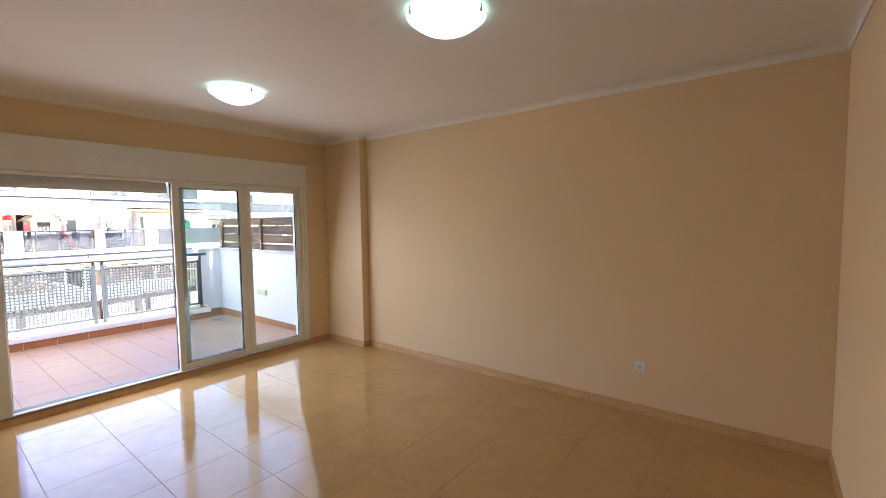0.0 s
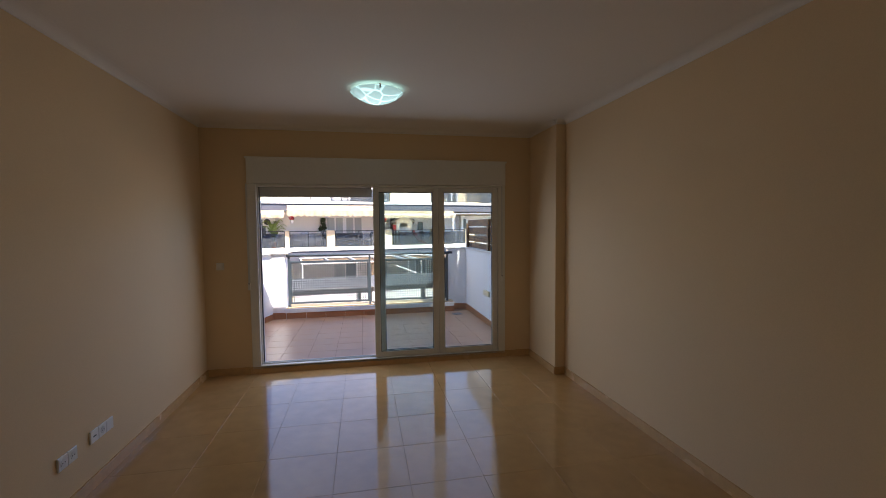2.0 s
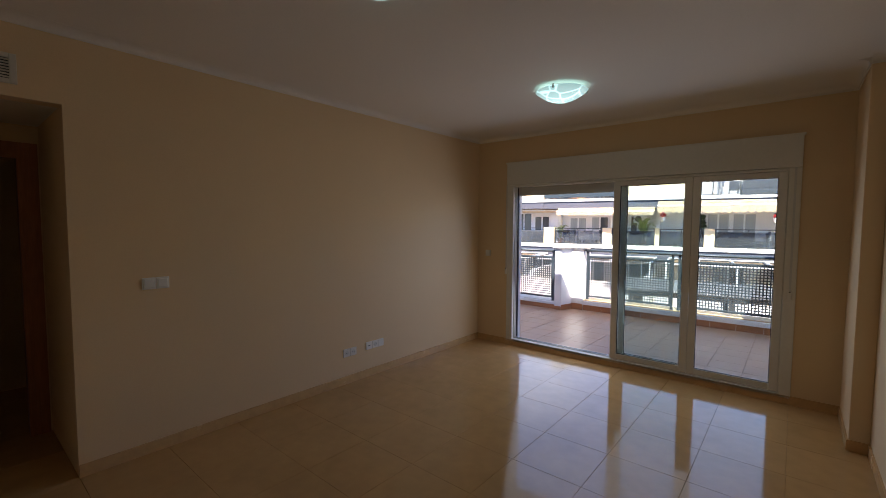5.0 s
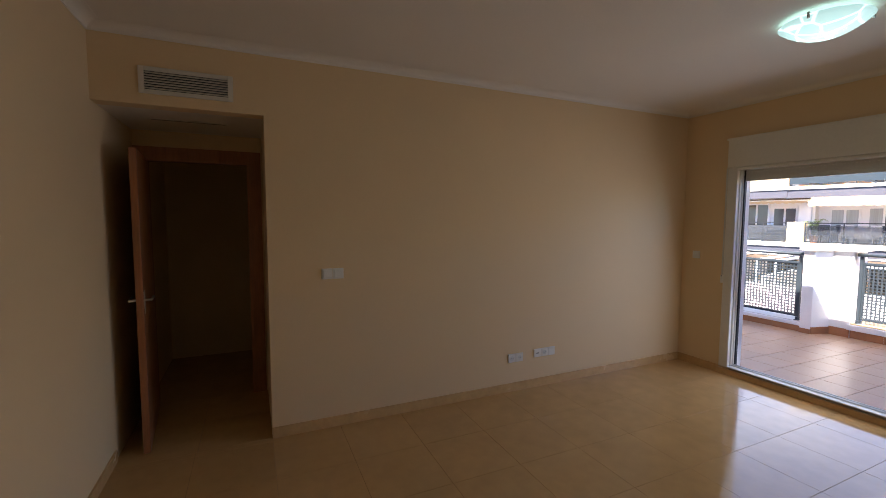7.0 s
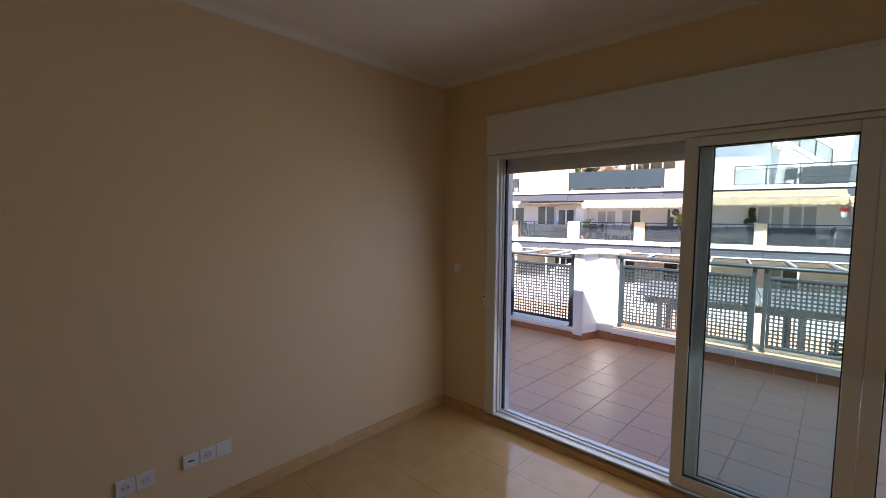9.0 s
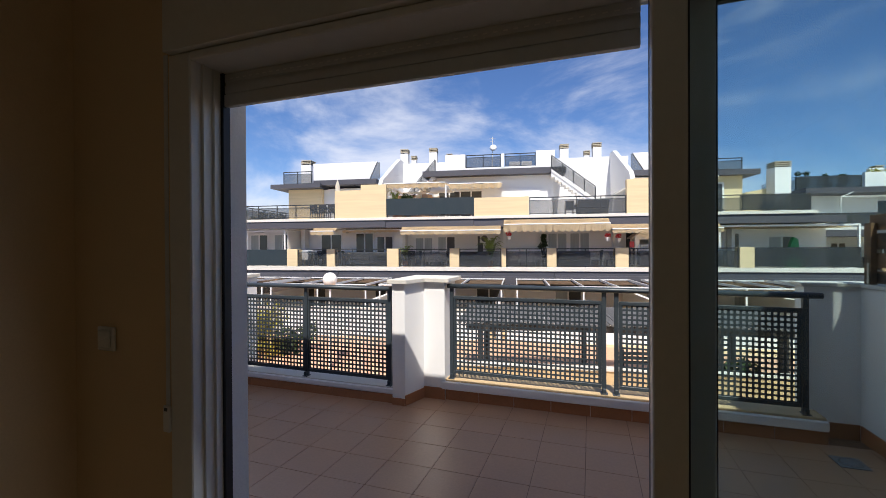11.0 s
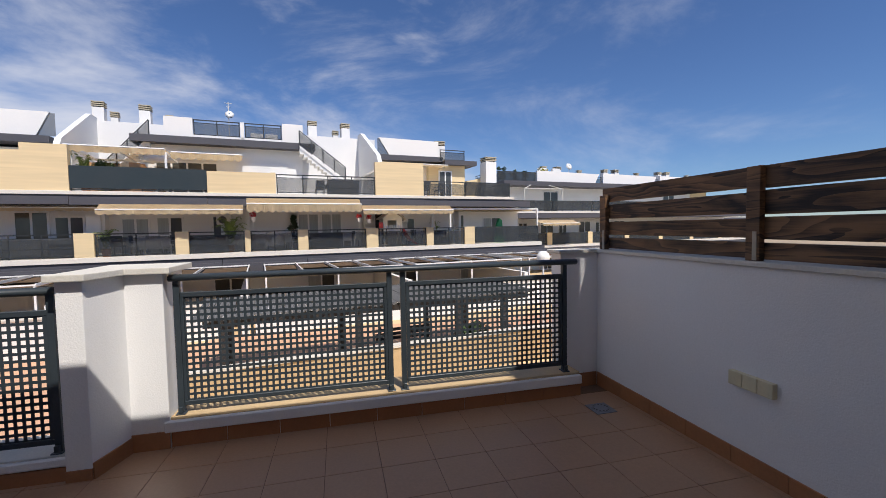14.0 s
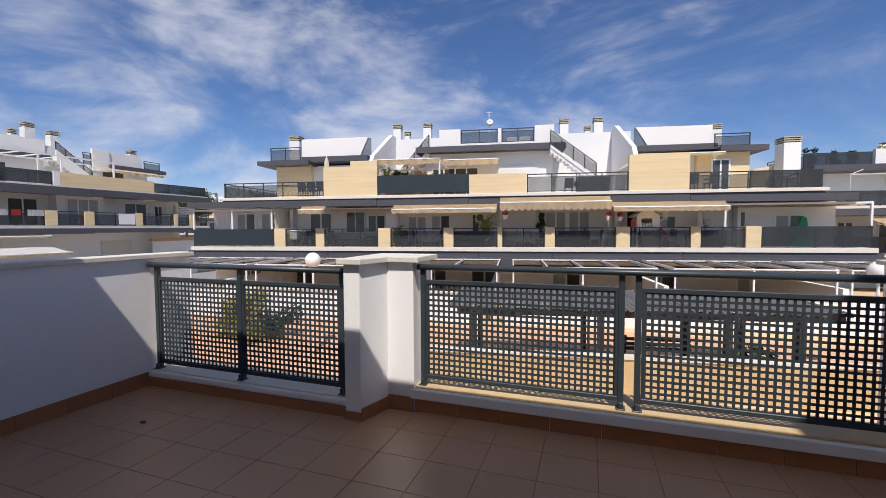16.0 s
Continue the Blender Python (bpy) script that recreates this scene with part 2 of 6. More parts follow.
STUCCO = mat("white_stucco", (0.83, 0.825, 0.81), 0.85, var=0.04, fine=90, coarse=1.1, bump=0.2, bump_scale=110, spec=0.3)
CAP = mat("stone_coping", (0.66, 0.63, 0.56), 0.8, var=0.10, fine=70, coarse=3, bump=0.2)
TERRA = mat("terracotta_skirting", (0.38, 0.165, 0.07), 0.45, var=0.14, fine=50, coarse=4, bump=0.08, rand=0.2)
TTILE = mat("terrace_tile", (0.45, 0.26, 0.145), 0.36, var=0.12, fine=60, coarse=2.2, bump=0.05, rand=0.12, spec=0.7)
TGROUT = mat("terrace_grout", (0.20, 0.115, 0.065), 0.9, var=0.2)
RAILING = mat("grey_green_metal_paint", (0.036, 0.047, 0.055), 0.42, 0.0, var=0.12, fine=80, coarse=5, bump=0.04)
SILL = mat("tan_stone_sill", (0.55, 0.40, 0.22), 0.7, var=0.12, fine=60, coarse=5, bump=0.15)
PLANK = wood("stained_pine", (0.020, 0.012, 0.008), (0.235, 0.125, 0.056))
WHITE = mat("white_render", (0.79, 0.785, 0.775), 0.85, var=0.035, fine=20, coarse=0.4, bump=0.05, spec=0.3)
CREAM = mat("cream_stone_cladding", (0.74, 0.59, 0.36), 0.8, var=0.10, fine=1.2, coarse=0.5, bump=0.1, stretch=(0.5, 0.5, 9), spec=0.3)
FASCIA = mat("slate_grey_fascia", (0.072, 0.072, 0.086), 0.6, var=0.1, fine=12, coarse=0.5, bump=0.04)
SLAB = mat("pale_slab_edge", (0.72, 0.68, 0.61), 0.8, var=0.07, fine=15, coarse=0.7, bump=0.06)
DARKRAIL = mat("dark_balcony_rail", (0.03, 0.035, 0.04), 0.5, var=0.1, bump=0.02)
MESHGREY = mesh_screen("perforated_balustrade", (0.045, 0.052, 0.058), 0.56)
DARKMESH = mesh_screen("dark_balustrade_mesh", (0.030, 0.037, 0.042), 0.26)
SCREEN = mat("green_shade_screen", (0.020, 0.034, 0.043), 0.8, var=0.2, fine=30, coarse=1.2, bump=0.1)
AWN = cloth("cream_awning_cloth", (0.76, 0.62, 0.42), 0.5)
AWNV = cloth("pale_awning_valance", (0.76, 0.64, 0.45), 0.3)
BROWNCLOTH = cloth("brown_pergola_cloth", (0.30, 0.215, 0.145), 0.35)
WHITEMETAL = mat("white_metal", (0.80, 0.80, 0.79), 0.4, var=0.03, fine=30, coarse=1, bump=0.01)
PANE = mat("far_window_glass", (0.06, 0.062, 0.06), 0.08, var=0.35, fine=0.6, coarse=0.9, bump=0.0)
CURTAIN = mat("pale_curtain", (0.36, 0.39, 0.39), 0.35, var=0.2, fine=3, coarse=0.7, bump=0.2, stretch=(9, 9, 0.4))
STRIPE = mat("chimney_vent_slat", (0.45, 0.40, 0.30), 0.7, var=0.1, bump=0.05)
PAVE = mat("courtyard_paving", (0.64, 0.46, 0.26), 0.85, var=0.14, fine=5, coarse=0.25, bump=0.1)
GROUNDM = mat("dry_ground", (0.36, 0.28, 0.19), 0.95, var=0.2, fine=1.5, coarse=0.05, bump=0.1)
LEAF = mat("leaf_green", (0.05, 0.085, 0.025), 0.6, var=0.45, fine=8, coarse=1.5, bump=0.1)
YELLOWLEAF = mat("yellow_green_leaf", (0.42, 0.38, 0.06), 0.55, var=0.45, fine=8, coarse=2, bump=0.05)
REED = mat("weathered_reed", (0.14, 0.14, 0.14), 0.9, var=0.3, fine=30, coarse=2, bump=0.3)
PALMLEAF = mat("palm_green", (0.20, 0.27, 0.05), 0.5, var=0.4, fine=8, coarse=2, bump=0.05)
BARK = mat("bark", (0.12, 0.08, 0.05), 0.9, var=0.3, fine=20, coarse=3, bump=0.4)
DARKWOOD = mat("dark_outdoor_wood", (0.035, 0.03, 0.028), 0.6, var=0.2, fine=20, coarse=2, bump=0.1)
RATTAN = mat("charcoal_rattan", (0.06, 0.066, 0.075), 0.7, var=0.25, fine=60, coarse=3, bump=0.3)
REDPL = mat("red_plastic", (0.55, 0.05, 0.04), 0.4, var=0.08, bump=0.02)
REDFL = mat("red_flowers", (0.55, 0.03, 0.04), 0.7, var=0.4, fine=30, coarse=6, bump=0.2)
CLAY = mat("clay_pot", (0.32, 0.14, 0.07), 0.8, var=0.15, fine=30, coarse=3, bump=0.1)
GREENTOY = mat("green_plastic", (0.03, 0.35, 0.12), 0.5, var=0.1, bump=0.02)
BEIGECLOTH = mat("beige_parasol_cloth", (0.62, 0.56, 0.44), 0.9, var=0.08, fine=30, coarse=3, bump=0.1)
TOYWALL = mat("toy_house_beige", (0.80, 0.75, 0.62), 0.6, var=0.06, bump=0.02)
TOYROOF = mat("toy_house_roof", (0.50, 0.44, 0.36), 0.7, var=0.1, bump=0.03)
SCREED = mat("grey_bounce_strip", (0.25, 0.245, 0.24), 0.85, var=0.16, fine=6, coarse=0.4, bump=0.1)
REDPAVE = mat("terracotta_paving", (0.62, 0.37, 0.225), 0.85, var=0.16, fine=7, coarse=0.4, bump=0.1)
BRICK = mat("orange_terrace_wall", (0.50, 0.29, 0.15), 0.85, var=0.15, fine=6, coarse=0.5, bump=0.1)
GLASS = glass("clear_glass")
GLOBE = mat("opal_globe", (0.85, 0.84, 0.80), 0.25, var=0.02, bump=0.0)
LAMPGLASS = glow("etched_lamp_glass", (0.60, 1.0, 0.95), 0.58, True)


# ---- mesh helpers ----
def bx(bm, x0, x1, y0, y1, z0, z1, m=None):
    """A box between the given bounds."""
    vs = [bm.verts.new((x, y, z)) for z in (z0, z1) for y in (y0, y1) for x in (x0, x1)]
    if m is not None:
        for v in vs:
            v.co = m @ v.co
    for f in ((0, 2, 3, 1), (4, 5, 7, 6), (0, 1, 5, 4), (2, 6, 7, 3), (0, 4, 6, 2), (1, 3, 7, 5)):
        bm.faces.new([vs[i] for i in f])
    return vs


def prism(bm, pts, z0, z1, axis="z"):
    """An upright prism over a plan outline; axis y or x lays it on its side."""
    def at(p, h):
        return {"z": (p[0], p[1], h), "y": (p[0], h, p[1]), "x": (h, p[0], p[1])}[axis]
    lo, hi = [bm.verts.new(at(p, z0)) for p in pts], [bm.verts.new(at(p, z1)) for p in pts]
    n = len(pts)
    bm.faces.new(lo[::-1])
    bm.faces.new(hi)
    for i in range(n):
        bm.faces.new([lo[i], lo[(i + 1) % n], hi[(i + 1) % n], hi[i]])
    bmesh.ops.recalc_face_normals(bm, faces=bm.faces)


def rod(bm, a, b, r, r2=None, n=10):
    """A round bar from a to b."""
    a, b = Vector(a), Vector(b)
    d = (b - a)
    m = Matrix.Translation((a + b) / 2) @ d.to_track_quat("Z", "Y").to_matrix().to_4x4()
    bmesh.ops.create_cone(bm, cap_ends=True, segments=n, radius1=r, radius2=r if r2 is None else r2, depth=d.length, matrix=m)


def soft(bm, w=0.004, seg=1):
    bmesh.ops.bevel(bm, geom=list(bm.edges), offset=w, segments=seg, affect="EDGES", profile=0.7)
    return bm


def part(name, bm, material, parent=None, label="", smooth=False):
    me = bpy.data.meshes.new(name)
    bm.to_mesh(me)
    bm.free()
    me.materials.append(material)
    if smooth:
        for p in me.polygons:
            p.use_smooth = True
    ob = new(name, me)
    if parent is not None:
        ob.parent = parent
    if label:
        ob["label"] = label
    return ob


def box_part(name, b, material, parent=None, label="", w=0.0):
    bm = bmesh.new()
    bx(bm, *b)
    if w:
        soft(bm, w)
    return part(name, bm, material, parent, label)


def thing(name, label, category, group="", m=None, kind=""):
    ob = new(name)
    ob.empty_display_size = 0.1
    if m is not None:
        ob.matrix_world = m
    return tagged(ob, label, category, group, kind)


def structure(name, boxes, material, label, category, w=0.0):
    bm = bmesh.new()
    for b in boxes:
        bx(bm, *b)
    if w:
        soft(bm, w)
    return tagged(part(name, bm, material), label, category, "", "structure")


TILE_CACHE = {}


def tile_piece(name, x0, x1, y0, y1, top, thick, material, parent, edge=0.003):
    """One tile with chamfered edges; alike tiles share a mesh."""
    key = (name, round(x1 - x0, 3), round(y1 - y0, 3))
    me = TILE_CACHE.get(key)
    if me is None:
        a, b = (x1 - x0) / 2, (y1 - y0) / 2
        vs, fs = [], []
        for s, z in ((0, -thick), (0, -edge), (edge, 0)):
            vs += [(-a + s, -b + s, z), (a - s, -b + s, z), (a - s, b - s, z), (-a + s, b - s, z)]
        for k in (0, 4):
            for i in range(4):
                j = (i + 1) % 4
                fs.append((k + i, k + j, k + 4 + j, k + 4 + i))
        fs += [(8, 9, 10, 11), (3, 2, 1, 0)]
        me = bpy.data.meshes.new(name)
        me.from_pydata(vs, [], fs)
        me.materials.append(material)
        TILE_CACHE[key] = me
    ob = new(name, me)
    ob.location = ((x0 + x1) / 2, (y0 + y1) / 2, top)
    ob.parent = parent
    return ob


# ---- the room ----
XL, XR, YB, YW, H = 0.02, 3.78, -5.15, 0.0, 2.68
OPEN_Y, OPEN_Z = -4.22, 2.245
YO = 0.20
floor = structure("floor", [(XL - 0.12, XR + 0.02, YB - 0.02, YW + 0.01, -0.12, -0.006), (-2.4, XL - 0.12, YB - 0.02, -4.0, -0.12, -0.006)], GROUT, "glossy beige tiled living room floor with dark joints", "floor")
structure("wall_left", [(-0.10, XL, OPEN_Y, YW, 0, 2.80), (-0.10, XL, YB, OPEN_Y, OPEN_Z, 2.80)], PLASTER, "cream painted wall with an open passage to the hall", "wall")
structure("wall_window", [(-0.10, 0.50, YW, YO, -0.1, 2.80), (3.33, 3.95, YW, YO, -0.1, 2.80), (0.50, 3.33, YW, YO, 2.34, 2.80), (0.50, 3.33, YW, YO, -0.1, 0.05)], PLASTER, "cream painted wall round the terrace door", "wall")
structure("wall_right", [(XR, 3.95, YB, YW, 0, 2.80), (3.67, XR, -0.70, YW, 0, 2.80)], PLASTER, "plain cream wall with a shallow pillar by the window", "wall", 0.003)
structure("wall_back", [(-2.4, 3.95, YB - 0.15, YB, 0, 2.80)], PLASTER, "cream painted back wall", "wall")
structure("ceiling", [(-0.10, 3.95, YB, YW, H, 2.80)], CEIL, "smooth white plaster ceiling", "ceiling")
structure("hall_ceiling", [(-2.4, -0.10, YB, -4.0, OPEN_Z, 2.40)], CEIL, "lowered white hall ceiling", "ceiling")
structure("hall_wall", [(-2.4, -2.22, YB, -4.0, 0, OPEN_Z), (-0.98, -0.10, -4.22, -4.10, 0, OPEN_Z), (-2.22, -0.98, -4.10, -4.0, 0, OPEN_Z)], PLASTER, "cream hall walls in deep shade", "wall")
# partition with the doorway of the hall
DX = -0.90
structure("hall_partition", [(DX - 0.08, DX, YB, -5.10, 0, OPEN_Z), (DX - 0.08, DX, -4.30, -4.22, 0, OPEN_Z), (DX - 0.08, DX, -5.10, -4.30, 2.05, OPEN_Z)], PLASTER, "cream hall partition with a doorway", "wall")
door = thing("door_1", "open reddish-brown wooden hall door with steel lever handle", "door", kind="structure")
bm = bmesh.new()
bx(bm, DX - 0.09, DX + 0.015, -5.10, -5.06, 0, 2.05)
bx(bm, DX - 0.09, DX + 0.015, -4.34, -4.30, 0, 2.05)
bx(bm, DX - 0.09, DX + 0.015, -5.06, -4.34, 2.01, 2.05)
bx(bm, DX, DX + 0.015, -5.145, -5.10, 0, 2.12)
bx(bm, DX, DX + 0.015, -4.30, -4.23, 0, 2.12)
bx(bm, DX, DX + 0.015, -5.10, -4.30, 2.05, 2.12)
part("door_frame", bm, WOOD_DOOR, door)
leaf_m = pose(DX + 0.02, -5.065, 0, 0, 0, 6.0)
bm = bmesh.new()
bx(bm, 0, 0.80, -0.02, 0.02, 0.01, 2.0, leaf_m)
soft(bm, 0.003)
leaf = part("door_leaf", bm, WOOD_DOOR, door, "reddish-brown varnished leaf")
for side in (-1, 1):
    bm = bmesh.new()
    rod(bm, leaf_m @ Vector((0.73, side * 0.02, 1.02)), leaf_m @ Vector((0.73, side * 0.06, 1.02)), 0.009)
    rod(bm, leaf_m @ Vector((0.73, side * 0.06, 1.02)), leaf_m @ Vector((0.60, side * 0.06, 1.02)), 0.008)
    bx(bm, 0.71, 0.75, side * 0.022 - 0.002, side * 0.022 + 0.002, 0.93, 1.08, leaf_m)
    part("door_handle", bm, STEEL, leaf, "steel lever handle")


def run_box(bm, a, b, depth, z0, z1):
    """A strip of that depth standing on the left side of the line a-b."""
    a, b = Vector((*a, 0)), Vector((*b, 0))
    d = (b - a).normalized()
    nrm = Vector((-d.y, d.x, 0)) * depth
    prism(bm, [(p.x, p.y) for p in (a, b, b + nrm, a + nrm)], z0, z1)


# skirting, one strip a wall
sk = 0.012
for a, b in (((XL, YW), (XL, OPEN_Y)), ((XR, YB), (XR, -0.70)), ((XR - sk, -0.70), (3.67, -0.70)), ((3.67, -0.70 - sk), (3.67, YW)), ((3.67 - sk, YW), (XL + sk, YW)), ((XL - 0.1, YB), (XR - sk, YB))):
    bm = bmesh.new()
    run_box(bm, a, b, sk, 0.0, 0.075)
    tagged(part("baseboard", bm, BASE), "beige tile skirting along the wall", "baseboard", "", "structure")

# plain hollow cornice round the ceiling
for a, b in (((XL, YW), (XL, YB)), ((XR, YB), (XR, -0.70)), ((XR, -0.70), (3.67, -0.70)), ((3.67, -0.70), (3.67, YW)), ((3.67, YW), (XL, YW)), ((XL, YB), (XR, YB))):
    bm = bmesh.new()
    pa, pb = Vector((*a, 0)), Vector((*b, 0))
    d = (pb - pa).normalized()
    nrm = Vector((-d.y, d.x, 0))
    cove = [(0.007 + 0.073 * (1 - math.cos(radians(u))), -0.041 + 0.040 * math.sin(radians(u))) for u in range(18, 91, 8)]
    prof = [(0, -0.044), (0.007, -0.044), *cove, (0.080, 0.01), (0, 0.01)]
    ends = [[bm.verts.new(p + nrm * q + Vector((0, 0, H + h))) for q, h in prof] for p in (pa, pb)]
    for i in range(len(prof)):
        k = (i + 1) % len(prof)
        bm.faces.new([ends[0][i], ends[0][k], ends[1][k], ends[1][i]])
    bm.faces.new(ends[0][::-1])
    bm.faces.new(ends[1])
    bmesh.ops.recalc_face_normals(bm, faces=bm.faces)
    tagged(part("cornice", bm, CEIL), "plain white hollow-curved plaster cornice", "cornice", "", "structure")


# ---- terrace door and its shutter ----
def sash(name, x0, x1, y, z0, z1, parent, stile=0.065, label=""):
    """A glazed leaf: two stiles, two rails, a gasket and a pane."""
    leaf_ob = new(name)
    leaf_ob.parent = parent
    if label:
        leaf_ob["label"] = label
    d = 0.019
    for nm, b in (("stile", (x0, x0 + stile, y - d, y + d, z0, z1)), ("stile", (x1 - stile, x1, y - d, y + d, z0, z1)),
                  ("rail", (x0 + stile, x1 - stile, y - d, y + d, z0, z0 + 0.06)), ("rail", (x0 + stile, x1 - stile, y - d, y + d, z1 - 0.05, z1))):
        box_part(nm, b, PVC, leaf_ob, w=0.003)
    bm = bmesh.new()
    g = 0.005
    a, b, c, e = x0 + stile, x1 - stile, z0 + 0.06, z1 - 0.05
    for q in ((a, a + g, c, e), (b - g, b, c, e), (a + g, b - g, c, c + g), (a + g, b - g, e - g, e)):
        bx(bm, q[0], q[1], y - 0.007, y + 0.007, q[2], q[3])
    part("gasket", bm, GASKET, leaf_ob)
    pane = box_part("pane", (a + g - 0.003, b - g + 0.003, y - 0.003, y + 0.003, c + g - 0.003, e - g + 0.003), GLASS, leaf_ob, "clear glass pane")
    pane.visible_shadow = False
    return leaf_ob


win = thing("window_1", "white sliding terrace door, one leaf slid open", "window", kind="structure")
for nm, b in (("frame_jamb", (0.477, 0.565, -0.012, 0.125, 0.05, 2.06)), ("frame_jamb", (3.265, 3.353, -0.012, 0.125, 0.05, 2.06)),
              ("frame_head", (0.565, 3.265, -0.012, 0.125, 2.035, 2.06)), ("frame_sill", (0.565, 3.265, -0.012, 0.125, 0.05, 0.085))):
    box_part(nm, b, PVC, win, w=0.004)
for x in (0.565, 3.255):
    for y in (0.028, 0.068):
        box_part("guide_fin", (x, x + 0.010, y - 0.002, y + 0.002, 0.085, 2.035), PVC, win)
box_part("sill_track", (0.565, 3.265, 0.045, 0.050, 0.085, 0.097), STEEL, win, "bright aluminium track")
box_part("sill_track", (0.565, 3.265, 0.088, 0.093, 0.085, 0.097), STEEL, win)
# shutter guides and centre post
box_part("shutter_guide", (0.565, 0.577, 0.098, 0.124, 0.085, 2.035), GASKET, win)
box_part("shutter_guide", (1.803, 1.810, 0.060, 0.088, 0.085, 2.035), GASKET, win, w=0.002)
sash("sash", 1.80, 2.545, 0.022, 0.09, 2.033, win, label="slid-open glazed leaf")
sash("sash", 1.86, 2.56, 0.071, 0.09, 2.033, win, label="glazed leaf stacked behind")
sash("sash", 2.548, 3.263, 0.0225, 0.09, 2.033, win, label="glazed right-hand leaf")
# roller shutter: box above, a few slats lowered
bm = bmesh.new()
bx(bm, 0.477, 3.353, -0.030, 0.13, 2.062, 2.34)
soft(bm, 0.006, 2)
part("shutter_box", bm, PVC, win, "white roller shutter box")
box_part("shutter_box_lip", (0.465, 3.365, -0.034, -0.0305, 2.325, 2.345), PVC, win)
z = 2.034
for k in range(2):
    bm = bmesh.new()
    bx(bm, 0.578, 1.79, 0.106, 0.112, z - 0.0352, z + 0.001)
    bx(bm, 0.578, 1.79, 0.103, 0.1055, z - 0.029, z - 0.004)
    part("slat", bm, SHUT, win)
    z -= 0.035
bm = bmesh.new()
bx(bm, 0.578, 1.79, 0.100, 0.118, z - 0.036, z + 0.003)
soft(bm, 0.004, 2)
part("slat", bm, SHUT, win, "thick bottom slat of the shutter")
bm = bmesh.new()
for k in range(46):
    x = 0.60 + k * 0.0258
    bx(bm, x, x + 0.012, 0.1020, 0.1028, 2.0325 - 0.0180, 2.0325 - 0.0145)
part("slat_vents", bm, PLATE, win)
for x in (0.470, 3.312):
    strap = thing("shutter_strap", "grey roller shutter strap with a wall winder", "shutter strap", "shutter straps")
    box_part("strap", (x - 0.008, x + 0.008, -0.0145, -0.0125, 0.98, 2.06), SHUT, strap)
    box_part("winder", (x - 0.014, x + 0.014, -0.022, -0.0125, 0.92, 1.0), PLATE, strap, w=0.003)
    box_part("slot", (x - 0.006, x + 0.006, -0.0235, -0.0222, 0.985, 0.995), HOLE, strap)


# ---- fittings of the room ----
def wall_plate(name, label, category, m, n, kindof):
    """A row of n plates in the local x-z plane, facing -y. kindof: one letter a plate: s socket, r rocker, t aerial, b blank."""
    ob = thing(name, label, category, m=m)
    w = 0.078
    for i in range(n):
        x = (i - (n - 1) / 2) * (w + 0.002)
        p = box_part("plate", (x - w / 2, x + w / 2, -0.011, 0, -w / 2, w / 2), PLATE, ob, w=0.003)
        k = kindof[i]
        if k == "s":
            bm = bmesh.new()
            bmesh.ops.create_cone(bm, cap_ends=True, segments=20, radius1=0.021, radius2=0.021, depth=0.002, matrix=Matrix.Translation((x, -0.012, 0)) @ Matrix.Rotation(radians(90), 4, "X"))
            part("socket_well", bm, SHUT, p)
            for dx in (-0.0095, 0.0095):
                bm = bmesh.new()
                rod(bm, (x + dx, -0.0145, 0), (x + dx, -0.0125, 0), 0.003, n=8)
                part("hole", bm, HOLE, p)
        elif k == "r":
            bm = bmesh.new()
            bx(bm, x - 0.029, x + 0.029, -0.017, -0.0111, -0.029, 0.029)
            soft(bm, 0.003)
            part("rocker", bm, PLATE, p)
        elif k == "t":
            box_part("aerial_slot", (x - 0.014, x + 0.014, -0.0125, -0.0112, -0.004, 0.004), HOLE, p)
    return ob


on_left = lambda y, z: pose(XL, y, z, 0, 0, 90)
wall_plate("light_switch", "double white light switch on the cream wall", "switch", on_left(-3.785, 1.155), 2, "rr")
wall_plate("wall_socket", "double white wall socket above the skirting", "socket", on_left(-2.175, 0.305), 2, "ss")
wall_plate("wall_socket", "triple white socket with aerial plates", "socket", on_left(-1.855, 0.318), 3, "tsb")
wall_plate("wall_socket", "single white socket on the plain cream wall", "socket", pose(XR, -3.975, 0.395, 0, 0, -90), 1, "s")
wall_plate("light_switch", "single white switch beside the terrace door", "switch", pose(0.185, YW, 1.182), 1, "r")

vent = thing("air_vent", "white slatted air grille above the passage", "air vent")
va, vb, vc, vd = -4.91, -4.40, 2.31, 2.47
for b in ((va, va + 0.03, vc, vd), (vb - 0.03, vb, vc, vd), (va + 0.03, vb - 0.03, vc, vc + 0.025), (va + 0.03, vb - 0.03, vd - 0.025, vd)):
    box_part("frame_bar", (XL, XL + 0.014, b[0], b[1], b[2], b[3]), VENT, vent, w=0.002)
box_part("backing", (XL, XL + 0.002, va + 0.03, vb - 0.03, vc + 0.025, vd - 0.025), HOLE, vent)
for k in range(7):
    z = vc + 0.034 + k * 0.0153
    bm = bmesh.new()
    bx(bm, -0.007, 0.007, va + 0.03, vb - 0.03, -0.0022, 0.0022, pose(XL + 0.009, 0, z, 0, 35, 0))
    part("slat", bm, VENT, vent)
diff = thing("ceiling_diffuser", "slim white linear diffuser in the hall ceiling", "air vent")
box_part("frame_bar", (-0.42, -0.38, -4.95, -4.45, OPEN_Z - 0.006, OPEN_Z), VENT, diff, w=0.001)
box_part("slot", (-0.405, -0.395, -4.93, -4.47, OPEN_Z - 0.0075, OPEN_Z - 0.0062), HOLE, diff)


